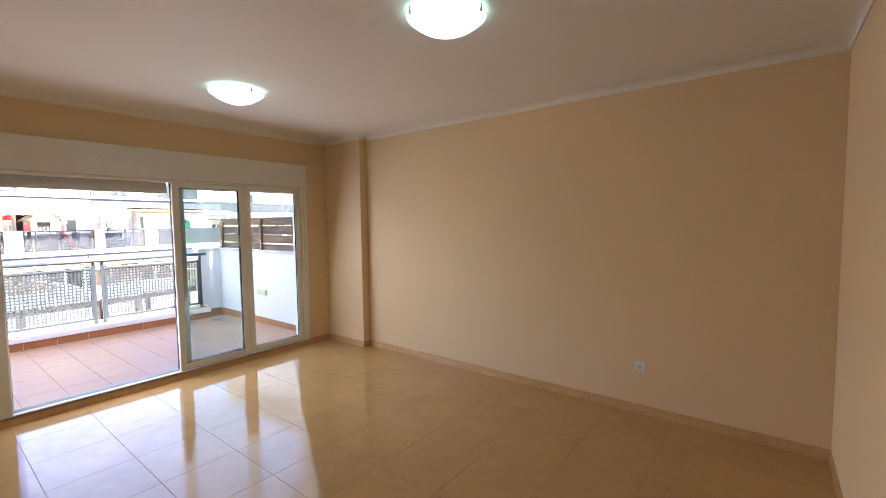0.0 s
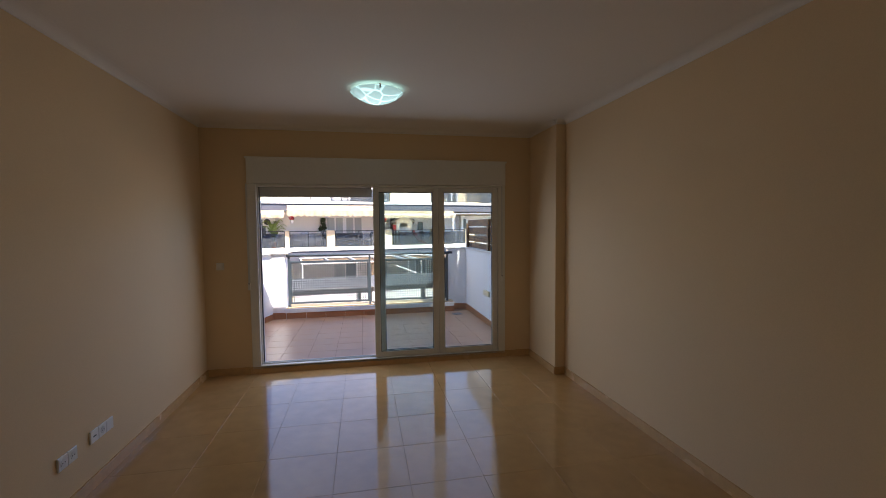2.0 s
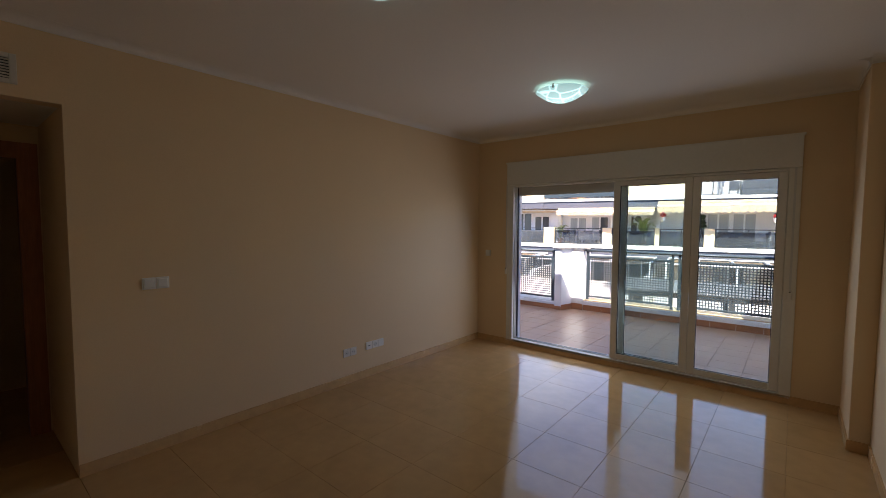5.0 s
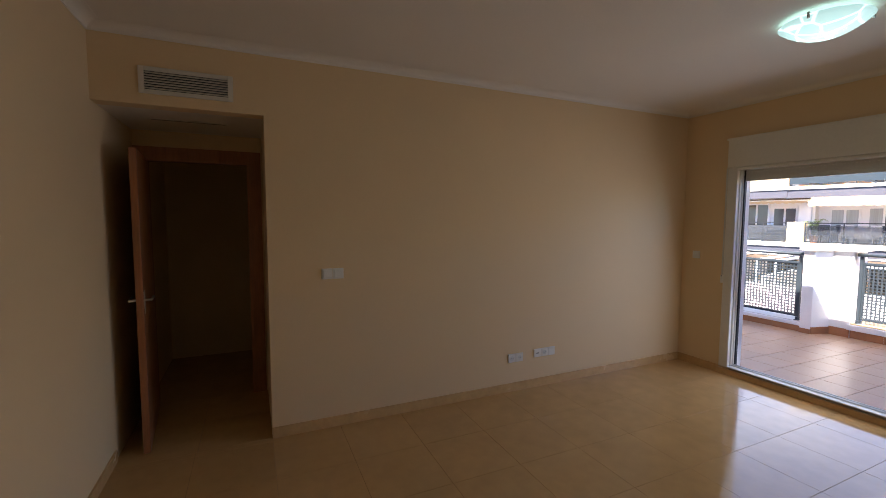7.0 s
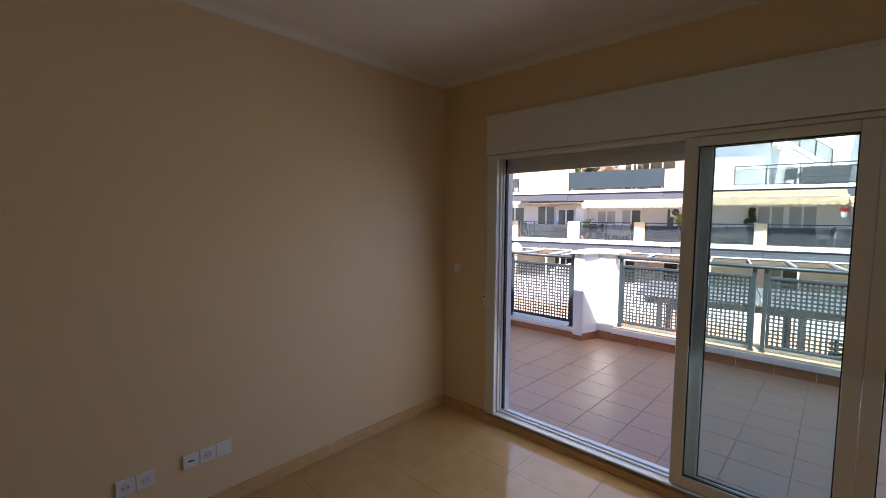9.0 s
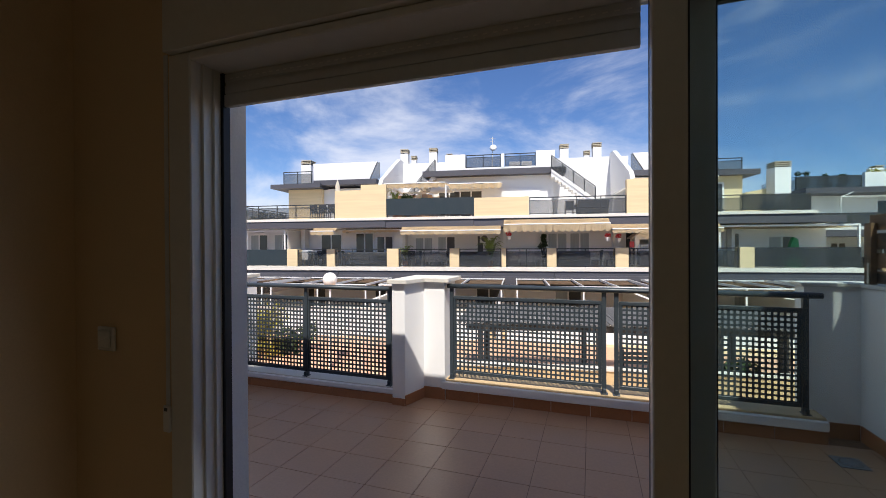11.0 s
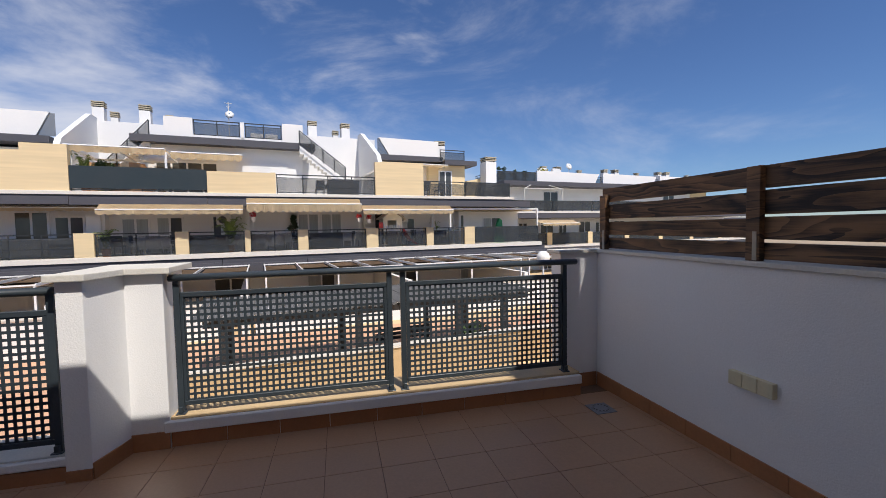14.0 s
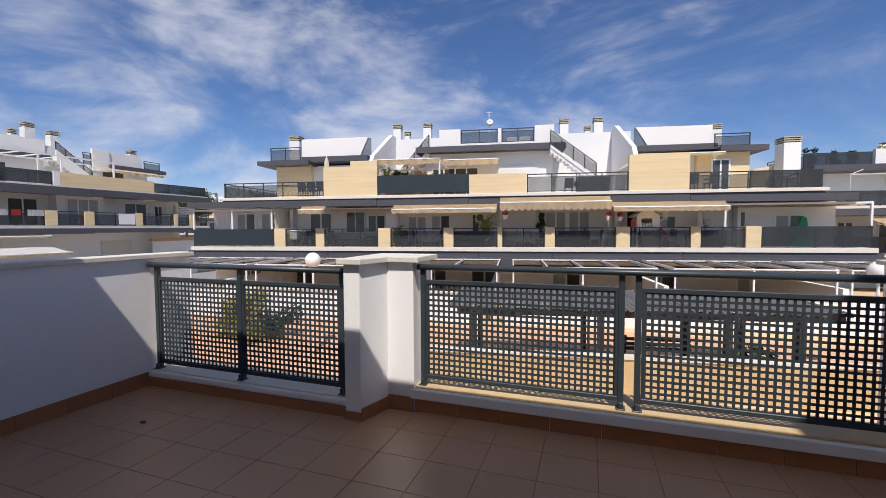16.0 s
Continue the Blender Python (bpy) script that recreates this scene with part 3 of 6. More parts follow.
def ceiling_lamp(x, y):
    ob = thing("ceiling_lamp", "round etched-glass ceiling lamp, switched on", "ceiling lamp", "ceiling lamps", pose(x, y, H))
    bm = bmesh.new()
    rod(bm, (0, 0, -0.03), (0, 0, 0), 0.11, 0.12, 32)
    part("base", bm, PLATE, ob)
    R, dep = 0.205, 0.085
    prof = []
    for k in range(11):
        a = k / 10
        prof.append((R * a, -0.115 + dep * a ** 2.1))
    bm = bmesh.new()
    rings = []
    for r, zz in prof[1:]:
        rings.append([bm.verts.new((r * math.cos(2 * math.pi * i / 48), r * math.sin(2 * math.pi * i / 48), zz)) for i in range(48)])
    tip = bm.verts.new((0, 0, prof[0][1]))
    for i in range(48):
        bm.faces.new([tip, rings[0][(i + 1) % 48], rings[0][i]])
        for a, b in zip(rings, rings[1:]):
            bm.faces.new([a[i], a[(i + 1) % 48], b[(i + 1) % 48], b[i]])
    bmesh.ops.recalc_face_normals(bm, faces=bm.faces)
    bmesh.ops.solidify(bm, geom=list(bm.faces), thickness=0.004)
    part("glass_dome", bm, LAMPGLASS, ob, "etched glass dome, lit", True)
    for k in range(3):
        a = radians(35 + 120 * k)
        bm = bmesh.new()
        rod(bm, (0.2 * math.cos(a), 0.2 * math.sin(a), -0.05), (0.2 * math.cos(a), 0.2 * math.sin(a), -0.018), 0.007)
        rod(bm, (0.2 * math.cos(a), 0.2 * math.sin(a), -0.018), (0.1 * math.cos(a), 0.1 * math.sin(a), -0.018), 0.004)
        part("clip", bm, STEEL, ob)
    return ob


ceiling_lamp(1.81, -1.39)
ceiling_lamp(1.88, -3.45)


# ---- the terrace ----
TXL, TXR = -2.20, 3.66
FALL = 0.014
fall = lambda y: -FALL * (y - YO)
bm = bmesh.new()
prism(bm, [(YO, -0.25), (3.30, -0.25), (3.30, fall(3.30) - 0.003), (YO, -0.003)], TXL - 0.02, TXR + 0.02, "x")
tfloor = tagged(part("terrace_floor", bm, TGROUT), "brown tiled terrace floor", "floor", "", "structure")
structure("facade_wall", [(-2.6, 0.565, YO, YO + 0.003, -0.3, 2.70)], STUCCO, "white rendered outer wall beside the terrace door", "wall")
structure("facade_wall", [(3.28, 4.2, YO, YO + 0.003, -0.3, 2.70), (0.565, 3.28, YO, YO + 0.003, 2.07, 2.70)], STUCCO, "white rendered outer wall round the terrace door", "wall")
structure("door_reveal", [(0.500, 0.565, 0.126, YO, 0.0, 2.07), (3.28, 3.33, 0.126, YO, 0.0, 2.07), (0.565, 3.28, 0.126, YO, 0.0, 0.055)], STUCCO, "white rendered reveal of the terrace door", "wall")
structure("upper_slab", [(-1.2, 8.0, YO + 0.004, 1.18, 2.75, 3.10), (-8, -1.2, YO + 0.004, 1.02, 2.75, 3.10), (-14, 16, -9.0, YO, 2.81, 3.10)], WHITE, "white slab of the storey above", "slab")
# unseen blocks overhead, added to hold sky and sun off the terrace
structure("upper_shade_block", [(-14, 4.2, -9.0, -1.3, 3.101, 5.9), (4.2, 16, -9.0, -0.5, 3.101, 6.2)], WHITE, "unseen white upper blocks added to shade the terrace", "wall")
# two unseen added blocks; the slanted slot between them throws a thin sun streak
for pts in ([(4.2, 0.1), (4.2, -0.499), (4.895, -0.499), (4.67, 0.1)], [(4.69, 0.1), (4.915, -0.499), (16, -0.499), (16, 0.1)]):
    bm = bmesh.new()
    prism(bm, pts, 3.101, 6.2)
    tagged(part("upper_shade_block", bm, WHITE), "unseen white block beside a slot that lets a sun streak through", "wall", "", "structure")
# masses out of view round the flat, added to darken the terrace's sky light
structure("sky_block", [(-14, -2.62, -9.0, YO - 0.01, -2.7, 2.80), (4.22, 16, -9.0, YO - 0.01, -2.7, 2.80), (-2.6, 4.2, -9.0, -5.6, -2.7, 2.80)], WHITE, "unseen white blocks beside and behind the flat, added to cut off sky light", "wall")
structure("terrace_wall_right", [(TXR, TXR + 0.16, YO, 3.36, -0.4, 1.145), (3.30, TXR, 3.20, 3.36, -0.4, 1.145)], STUCCO, "white rendered terrace side wall", "wall")
structure("wall_coping", [(TXR - 0.02, TXR + 0.19, YO, 3.39, 1.1455, 1.175), (3.27, TXR - 0.02, 3.17, 3.39, 1.1455, 1.175)], CAP, "pale stone coping on the terrace wall", "coping", 0.004)
structure("terrace_wall_left", [(TXL - 0.16, TXL, YO, 2.74, -0.4, 1.12), (TXL - 0.16, TXL, 2.74, 3.2, -0.4, 1.12)], STUCCO, "white rendered terrace side wall, partly sunlit", "wall")
structure("wall_coping", [(TXL - 0.19, TXL + 0.03, YO, 3.23, 1.1205, 1.16)], CAP, "pale stone coping on the terrace wall", "coping", 0.004)

PILLAR = [(-0.12, 2.715), (0.012, 2.715), (0.095, 3.0), (0.315, 3.0), (0.315, 3.36), (-0.12, 3.36)]
bm = bmesh.new()
prism(bm, PILLAR, -0.4, 1.125)
soft(bm, 0.006, 2)
tagged(part("terrace_pillar", bm, STUCCO), "white rendered corner pillar between the railings", "pillar", "", "structure")
bm = bmesh.new()
prism(bm, [(-0.155, 2.672), (0.045, 2.672), (0.122, 2.955), (0.372, 2.955), (0.372, 3.4), (-0.155, 3.4)], 1.1255, 1.165)
soft(bm, 0.006, 2)
tagged(part("pillar_coping", bm, CAP), "pale stone coping on the corner pillar", "coping", "", "structure")

# kerbs under the railings with a stone sill
structure("terrace_kerb", [(0.285, 3.375, 2.985, 3.30, 0.066, 0.140), (0.315, 3.375, 3.02, 3.36, -0.4, 0.0655)], STUCCO, "white kerb under the railing", "kerb", 0.006)
structure("terrace_kerb", [(TXL, -0.12, 2.735, 3.05, 0.052, 0.100), (TXL, -0.12, 2.75, 3.05, -0.4, 0.0515)], STUCCO, "white kerb under the railing", "kerb", 0.006)
structure("stone_sill", [(0.317, 3.37, 3.015, 3.34, 0.1405, 0.160)], SILL, "tan stone sill under the railing", "sill", 0.003)
structure("stone_sill", [(TXL, -0.12, 2.76, 3.08, 0.1005, 0.112)], CAP, "pale stone sill under the railing", "sill", 0.003)

# terracotta skirting, piece by piece
def skirting(a, b, h=0.10):
    ob = thing("terrace_skirting", "terracotta tile skirting of the terrace", "baseboard", kind="structure")
    a, b = Vector(a), Vector(b)
    n = max(1, round((b - a).length / 0.33))
    for i in range(n):
        bm = bmesh.new()
        p, q = a.lerp(b, i / n), a.lerp(b, (i + 1) / n - 0.0015)
        run_box(bm, p, q, 0.010, -0.05, h)
        part("skirting_tile", bm, TERRA, ob)


for a, b, h in (((TXR, YO), (TXR, 3.19), 0.075), ((TXR - 0.01, 3.20), (3.375, 3.20), 0.075), ((3.375, 3.02), (0.315, 3.02), 0.060), ((0.315, 3.0), (0.095, 3.0), 0.075), ((0.095, 3.0), (0.012, 2.715), 0.06), ((0.012, 2.715), (-0.12, 2.715), 0.030), ((-0.12, 2.75), (TXL, 2.75), 0.045), ((TXL, 2.74), (TXL, YO), 0.09), ((TXL, YO + 0.003), (0.56, YO + 0.003), 0.09), ((3.33, YO + 0.003), (TXR, YO + 0.003), 0.09)):
    skirting(a, b, h)



def perforated(parent, x0, x1, z0, z1, y, pitch=0.0412, hole=0.0252, th=0.003):
    """Sheet metal with square holes in rows."""
    nx, nz = max(1, int((x1 - x0) / pitch)), max(1, int((z1 - z0) / pitch))
    px, pz = (x1 - x0) / nx, (z1 - z0) / nz
    xs, zs = [x0], [z0]
    for i in range(nx):
        c = x0 + (i + 0.5) * px
        xs += [c - hole / 2, c + hole / 2]
    for i in range(nz):
        c = z0 + (i + 0.5) * pz
        zs += [c - hole / 2, c + hole / 2]
    xs.append(x1)
    zs.append(z1)
    vs, fs, W = [], [], len(xs)
    for yy in (y - th / 2, y + th / 2):
        vs += [(xx, yy, zz) for zz in zs for xx in xs]
    K = W * len(zs)
    for j in range(len(zs) - 1):
        for i in range(W - 1):
            a = j * W + i
            b, c, d = a + 1, a + W + 1, a + W
            if i % 2 and j % 2:
                fs += [(a, d, d + K, a + K), (d, c, c + K, d + K), (c, b, b + K, c + K), (b, a, a + K, b + K)]
            else:
                fs += [(a, b, c, d), (d + K, c + K, b + K, a + K)]
    me = bpy.data.meshes.new("perforated_panel")
    me.from_pydata(vs, [], fs)
    me.materials.append(RAILING)
    ob = new("perforated_panel", me)
    ob.parent = parent
    ob["label"] = "grey-green sheet punched with square holes"


def railing(label, y, base, top, modules, ra, rb, posts, ptop):
    ob = thing("terrace_railing", label, "railing", "terrace railings")
    bm = bmesh.new()
    rod(bm, (ra, y - 0.02, top), (rb, y - 0.02, top), 0.030, n=16)
    bmesh.ops.scale(bm, vec=(1, 1.15, 0.8), space=Matrix.Translation((0, -(y - 0.02), -top)), verts=bm.verts)
    part("handrail", bm, RAILING, ob, "oval dark handrail", True)
    for x in posts:
        bm = bmesh.new()
        bx(bm, x - 0.019, x + 0.019, y - 0.019, y + 0.019, base, top - 0.022)
        soft(bm, 0.004, 2)
        p = part("post", bm, RAILING, ob)
        bm = bmesh.new()
        bx(bm, x - 0.03, x + 0.03, y - 0.045, y + 0.03, base + 0.001, base + 0.009)
        bx(bm, x - 0.014, x + 0.014, y - 0.040, y - 0.0195, base + 0.0095, base + 0.05)
        soft(bm, 0.002)
        part("foot_plate", bm, RAILING, p)
    for a, b in modules:
        z0, z1 = base + 0.050, ptop
        for q in ((a, b, z1 - 0.032, z1), (a, b, z0, z0 + 0.032)):
            bm = bmesh.new()
            bx(bm, q[0], q[1], y - 0.013, y + 0.013, q[2], q[3])
            soft(bm, 0.003)
            part("panel_rail", bm, RAILING, ob)
        for q in ((a, a + 0.02), (b - 0.02, b)):
            bm = bmesh.new()
            bx(bm, q[0], q[1], y - 0.012, y + 0.012, z0 + 0.032, z1 - 0.032)
            part("panel_stile", bm, RAILING, ob)
        perforated(ob, a + 0.02, b - 0.02, z0 + 0.032, z1 - 0.032, y)
    return ob


railing("grey-green metal railing with perforated panels beside the pillar", 3.075, 0.160, 1.086, ((0.39, 1.775), (1.92, 3.235)), 0.335, 3.355, (0.370, 1.795, 1.897, 3.258), 0.985)
railing("shorter grey-green metal railing with perforated panels", 2.81, 0.112, 1.066, ((-2.11, -1.194), (-1.152, -0.209)), -2.19, -0.13, (-2.13, -1.173, -0.19), 0.955)

# wooden privacy fence on the side wall
fence = thing("wooden_fence", "dark stained pine plank screen on the terrace wall", "fence")
for i, (z0, z1) in enumerate(((1.185, 1.278), (1.302, 1.412), (1.440, 1.560), (1.586, 1.702))):
    ys = (0.25, 1.755, 3.19)
    for a, b in zip(ys, ys[1:]):
        bm = bmesh.new()
        e = 0.007 if a < 1 and 0 < i else 0.0
        bx(bm, TXR + 0.045, TXR + 0.078, a + 0.002, b - 0.002, z0 - e, z1 + e * (i < 3))
        soft(bm, 0.005, 2)
        for v in bm.verts:
            v.co.z += 0.004 * noise.noise(Vector((i * 3.1, v.co.y * 2.0, a)))
            v.co.x += 0.004 * noise.noise(Vector((i * 5.1 + 9, v.co.y, a)))
        part("plank", bm, PLANK, fence)
for y in (0.35, 1.765, 3.13):
    bm = bmesh.new()
    bx(bm, TXR + 0.004, TXR + 0.044, y - 0.04, y + 0.04, 1.176, 1.70 if y < 3 else 1.64)
    soft(bm, 0.005, 2)
    p = part("post", bm, PLANK, fence)
    bm = bmesh.new()
    bx(bm, TXR - 0.001, TXR + 0.0035, y - 0.028, y - 0.004, 1.18, 1.34)
    part("bracket", bm, STRIPE, p)

drain = thing("floor_drain", "square grey metal floor drain with a ring of holes", "drain", m=pose(3.37, 2.72, fall(2.72) + 0.0015))
bm = bmesh.new()
bx(bm, -0.085, 0.085, -0.085, 0.085, 0, 0.005)
part("plate", bm, DULLMETAL, drain)
bm = bmesh.new()
rod(bm, (0, 0, 0.0052), (0, 0, 0.0085), 0.072, 0.068, 28)
grate = part("grate", bm, DULLMETAL, drain)
for k in range(14):
    a = k * math.tau / 14
    bm = bmesh.new()
    rod(bm, (0.056 * math.cos(a), 0.056 * math.sin(a), 0.0086), (0.056 * math.cos(a), 0.056 * math.sin(a), 0.0092), 0.0075, n=8)
    part("drain_hole", bm, HOLE, grate)

osock = thing("outdoor_socket", "three aged cream weatherproof sockets on the white wall", "socket")
for k in range(3):
    y = 1.82 - k * 0.088
    bm = bmesh.new()
    bx(bm, TXR - 0.035, TXR, y - 0.042, y + 0.042, 0.452, 0.535)
    soft(bm, 0.006, 2)
    part("cover", bm, PLATE2, osock)

leaf_ob = thing("fallen_leaf", "small dry brown leaf on the terrace tiles", "leaf")
bm = bmesh.new()
prism(bm, [(-1.52, 2.18), (-1.49, 2.165), (-1.465, 2.18), (-1.49, 2.20)], fall(2.18) + 0.001, fall(2.18) + 0.008)
part("blade", bm, BARK, leaf_ob)


# ---- the facing apartment building ----
BM = pose(-3.0, 22.3, 0, 0, 0, 9.5)


def boxes(name, bs, material, parent, label="", w=0.0):
    """One part a box."""
    for b in bs:
        box_part(name, b, material, parent, label, w)


def far_railing(parent, a, b, v, z0, z1, solid=None, along="u"):
    """A balcony railing with top and bottom rail, posts and a mesh or cloth infill, in the building's own axes."""
    ob = new("balcony_railing")
    ob.parent = parent
    if along == "v":
        ob.matrix_local = Matrix.Translation((v, 0, 0)) @ Matrix.Rotation(radians(90), 4, "Z")
        v = 0
    bm = bmesh.new()
    bx(bm, a, b, v - 0.03, v + 0.03, z1 - 0.05, z1)
    bx(bm, a, b, v - 0.02, v + 0.02, z0 + 0.05, z0 + 0.085)
    bx(bm, a, b, v - 0.015, v + 0.015, z1 - 0.19, z1 - 0.16)
    part("rail", bm, DARKRAIL, ob)
    n = max(1, round((b - a) / 1.25))
    for i in range(n + 1):
        x = a + 0.03 + (b - a - 0.06) * i / n
        box_part("post", (x - 0.025, x + 0.025, v - 0.02, v + 0.02, z0, z1 - 0.05), DARKRAIL, ob)
    box_part("infill", (a + 0.02, b - 0.02, v - 0.045, v - 0.035, z0 + 0.06, z1 - (0.03 if solid else 0.2)), solid or MESHGREY, ob)
    return ob


def far_window(parent, a, b, v, z0, z1, leaves=2, curtain=False):
    """A white framed balcony door, one pane a leaf, standing proud of the wall at v."""
    ob = new("window")
    ob.parent = parent
    bm = bmesh.new()
    f = 0.09
    bx(bm, a, b, v - 0.05, v, z1 - f, z1)
    bx(bm, a, b, v - 0.05, v, z0, z0 + f)
    for i in range(leaves + 1):
        x = a + (b - a - f) * i / leaves
        bx(bm, x, x + f, v - 0.048, v, z0 + f, z1 - f)
    part("window_frame", bm, WHITEMETAL, ob)
    for i in range(leaves):
        x0, x1 = a + (b - a - f) * i / leaves + f, a + (b - a - f) * (i + 1) / leaves
        box_part("pane", (x0, x1, v - 0.03, v - 0.01, z0 + f, z1 - f), CURTAIN if (curtain == 2 or (curtain and i % 2 == 0)) else PANE, ob)
    return ob


def chimney(parent, u, v, z0, z1, w=0.56):
    ob = new("chimney")
    ob.parent = parent
    box_part("shaft", (u - w / 2, u + w / 2, v - w / 2, v + w / 2, z0, z1 - 0.34), WHITE, ob, w=0.01)
    for k in range(3):
        z = z1 - 0.33 + k * 0.11
        box_part("cowl_slat", (u - w / 2 - 0.02, u + w / 2 + 0.02, v - w / 2 - 0.02, v + w / 2 + 0.02, z + 0.045, z + 0.10), STRIPE, ob)
    box_part("cowl_core", (u - w / 2 + 0.06, u + w / 2 - 0.06, v - w / 2 + 0.06, v + w / 2 - 0.06, z1 - 0.345, z1 - 0.04), HOLE, ob)
    return ob


def stair_flight(parent, u0, z0, u1, z1, v, wdt=0.9, n=12):
    """Outside stair rising from (u0, z0) to (u1, z1) with a mesh railing in front."""
    ob = new("outside_stair")
    ob.parent = parent
    bm = bmesh.new()
    for i in range(n):
        a, b = u0 + (u1 - u0) * i / n, u0 + (u1 - u0) * (i + 1) / n
        z = z0 + (z1 - z0) * (i + 1) / n
        bx(bm, min(a, b), max(a, b), v, v + wdt, z - 0.5 * abs(z1 - z0) / n - 0.25, z)
    part("steps", bm, WHITE, ob)
    bm = bmesh.new()
    prism(bm, [(u0, z0), (u1, z1), (u1, z1 + 0.16), (u0, z0 + 0.16)], v - 0.06, v - 0.005, "y")
    part("string", bm, WHITE, ob)
    bm = bmesh.new()
    prism(bm, [(u0, z0 + 0.25), (u1, z1 + 0.25), (u1, z1 + 0.95), (u0, z0 + 0.95)], v - 0.04, v - 0.03, "y")
    part("infill", bm, MESHGREY, ob)
    bm = bmesh.new()
    prism(bm, [(u0, z0 + 0.98), (u1, z1 + 0.98), (u1, z1 + 1.04), (u0, z0 + 1.04)], v - 0.06, v - 0.01, "y")
    for i in range(5):
        t = i / 4
        u, z = u0 + (u1 - u0) * t, z0 + (z1 - z0) * t
        bx(bm, u - 0.03, u + 0.03, v - 0.055, v - 0.015, z + 0.16, z + 1.0)
    part("handrail", bm, DARKRAIL, ob)
    return ob


bld = thing("apartment_building", "white terraced apartment building with cream parapets and grey fascias", "building", m=BM)
GZ = -2.7
Z1, Z2, BV = 0.33, 3.20, 1.75
# storeys: back walls and slabs
boxes("wall", [(-18.2, 17.0, BV, 9.0, GZ, 2.62)], WHITE, bld, "white rendered wall")
boxes("slab", [(-18.4, 17.6, -0.12, BV, 0.10, Z1)], SLAB, bld, "pale balcony slab edge", 0.01)
for a, b, dz in ((-18.6, -9.6, 0), (-9.6, -1.0, -0.03), (-1.0, 2.9, -0.10), (2.9, 9.2, -0.03), (9.2, 17.9, -0.08)):
    boxes("fascia", [(a, b - 0.02, -0.30, 0.05, -0.52 + dz, -0.10 + dz), (a, b - 0.02, -0.05, BV, -0.10 + dz, 0.10)], FASCIA, bld)
    boxes("soffit", [(a, b - 0.02, 0.052, BV, -0.45 + dz, -0.104 + dz)], WHITE, bld, "white painted soffit")
boxes("slab", [(-16.25, 15.5, -0.12, 9.0, 3.04, Z2)], SLAB, bld, "pale terrace slab edge", 0.01)
for a, b, dz in ((-18.4, -6.6, 0), (-6.6, -1.5, -0.02), (-1.5, 1.5, -0.05), (1.5, 9.4, 0.0), (9.4, 16.6, -0.04)):
    boxes("fascia", [(a, b - 0.02, -0.30, 0.05, 2.62 + dz, 2.96 + dz), (max(a, -16.2), min(b, 15.4) - 0.02, -0.02, 9.0, 2.96 + dz, 3.04)], FASCIA, bld)
    boxes("soffit", [(a, b - 0.02, 0.052, 9.0, 2.64 + dz, 2.956 + dz)], WHITE, bld, "white painted soffit")
# cream posts of the first balcony
COLS = ((-12.90, -12.22), (-10.33, -9.82), (-6.60, -5.90), (-2.90, -2.36), (0.02, 0.26), (2.48, 2.98), (6.02, 6.68), (9.54, 9.98), (12.0, 12.68))
for a, b in COLS:
    boxes("balcony_pier", [(a, b, -0.10, 0.45, Z1, 1.385)], CREAM, bld, "", 0.01)
edges = [-18.25] + [x for c in COLS for x in c] + [17.4]
for i in range(0, len(edges), 2):
    a, b = edges[i], edges[i + 1]
    far_railing(bld, a + 0.01, b - 0.01, 0.0, Z1, 1.36, SCREEN if i == 0 else (DARKMESH if i == 18 else None))
far_railing(bld, 0.1, 1.95, -18.2, Z1, 1.36, SCREEN, "v")
# doors and windows of the first balcony
for a, b, z1, lv, cur in ((-16.6, -15.25, 2.38, 2, True), (-14.9, -13.6, 2.38, 2, True), (-11.6, -10.1, 2.35, 2, False), (-9.25, -7.98, 2.42, 2, False), (-7.86, -6.7, 2.2, 2, False), (-5.38, -4.18, 2.1, 2, 2), (-3.97, -2.78, 2.15, 2, True), (-1.55, -1.05, 2.2, 1, False), (2.6, 3.8, 2.3, 2, 2), (3.85, 5.06, 2.3, 2, 2), (6.9, 7.8, 2.3, 1, False), (8.9, 9.5, 2.0, 1, False), (12.1, 12.9, 2.2, 2, True), (14.2, 15.6, 2.0, 2, True)):
    far_window(bld, a, b, BV, Z1, z1, lv, cur)
# dividing walls between the flats
for u in (-12.5, -5.9, 0.15, 6.3, 12.3):
    boxes("dividing_wall", [(u - 0.08, u + 0.08, 1.2, BV, Z1, 2.6)], WHITE, bld)
boxes("shutter_panel", [(-6.5, -5.95, 1.12, 1.18, Z1, 2.25)] + [(-6.48, -5.97, 1.09, 1.115, 0.4 + k * 0.13, 0.5 + k * 0.13) for k in range(14)], WHITEMETAL, bld, "white louvred shutter panel")

# second level parapets
far_railing(bld, -16.1, -9.82, 0.0, Z2, 4.06)
far_railing(bld, 0.1, 6.0, -16.1, Z2, 4.06, None, "v")
boxes("parapet", [(-9.80, -8.18, -0.06, 0.22, Z2, 4.84), (-8.18, -6.64, -0.06, 0.22, Z2, 5.14)], CREAM, bld, "cream stone-clad parapet")
box_part("shade_screen", (-6.62, -1.52, -0.06, -0.03, Z2 + 0.12, 4.26), SCREEN, bld, "dark green shade cloth on the railing")
far_railing(bld, -6.62, -1.52, 0.0, Z2, 4.28)
boxes("parapet", [(-1.50, 1.40, -0.06, 0.22, Z2, 4.22), (1.30, 1.52, -0.061, 1.5, Z2, 4.24)], CREAM, bld, "cream stone-clad parapet")
far_railing(bld, 1.54, 6.58, 0.0, Z2, 4.18)
boxes("parapet", [(6.60, 6.95, -0.06, 0.22, Z2, 5.0), (6.95, 9.42, -0.06, 0.22, Z2, 5.04)], CREAM, bld, "cream stone-clad parapet")
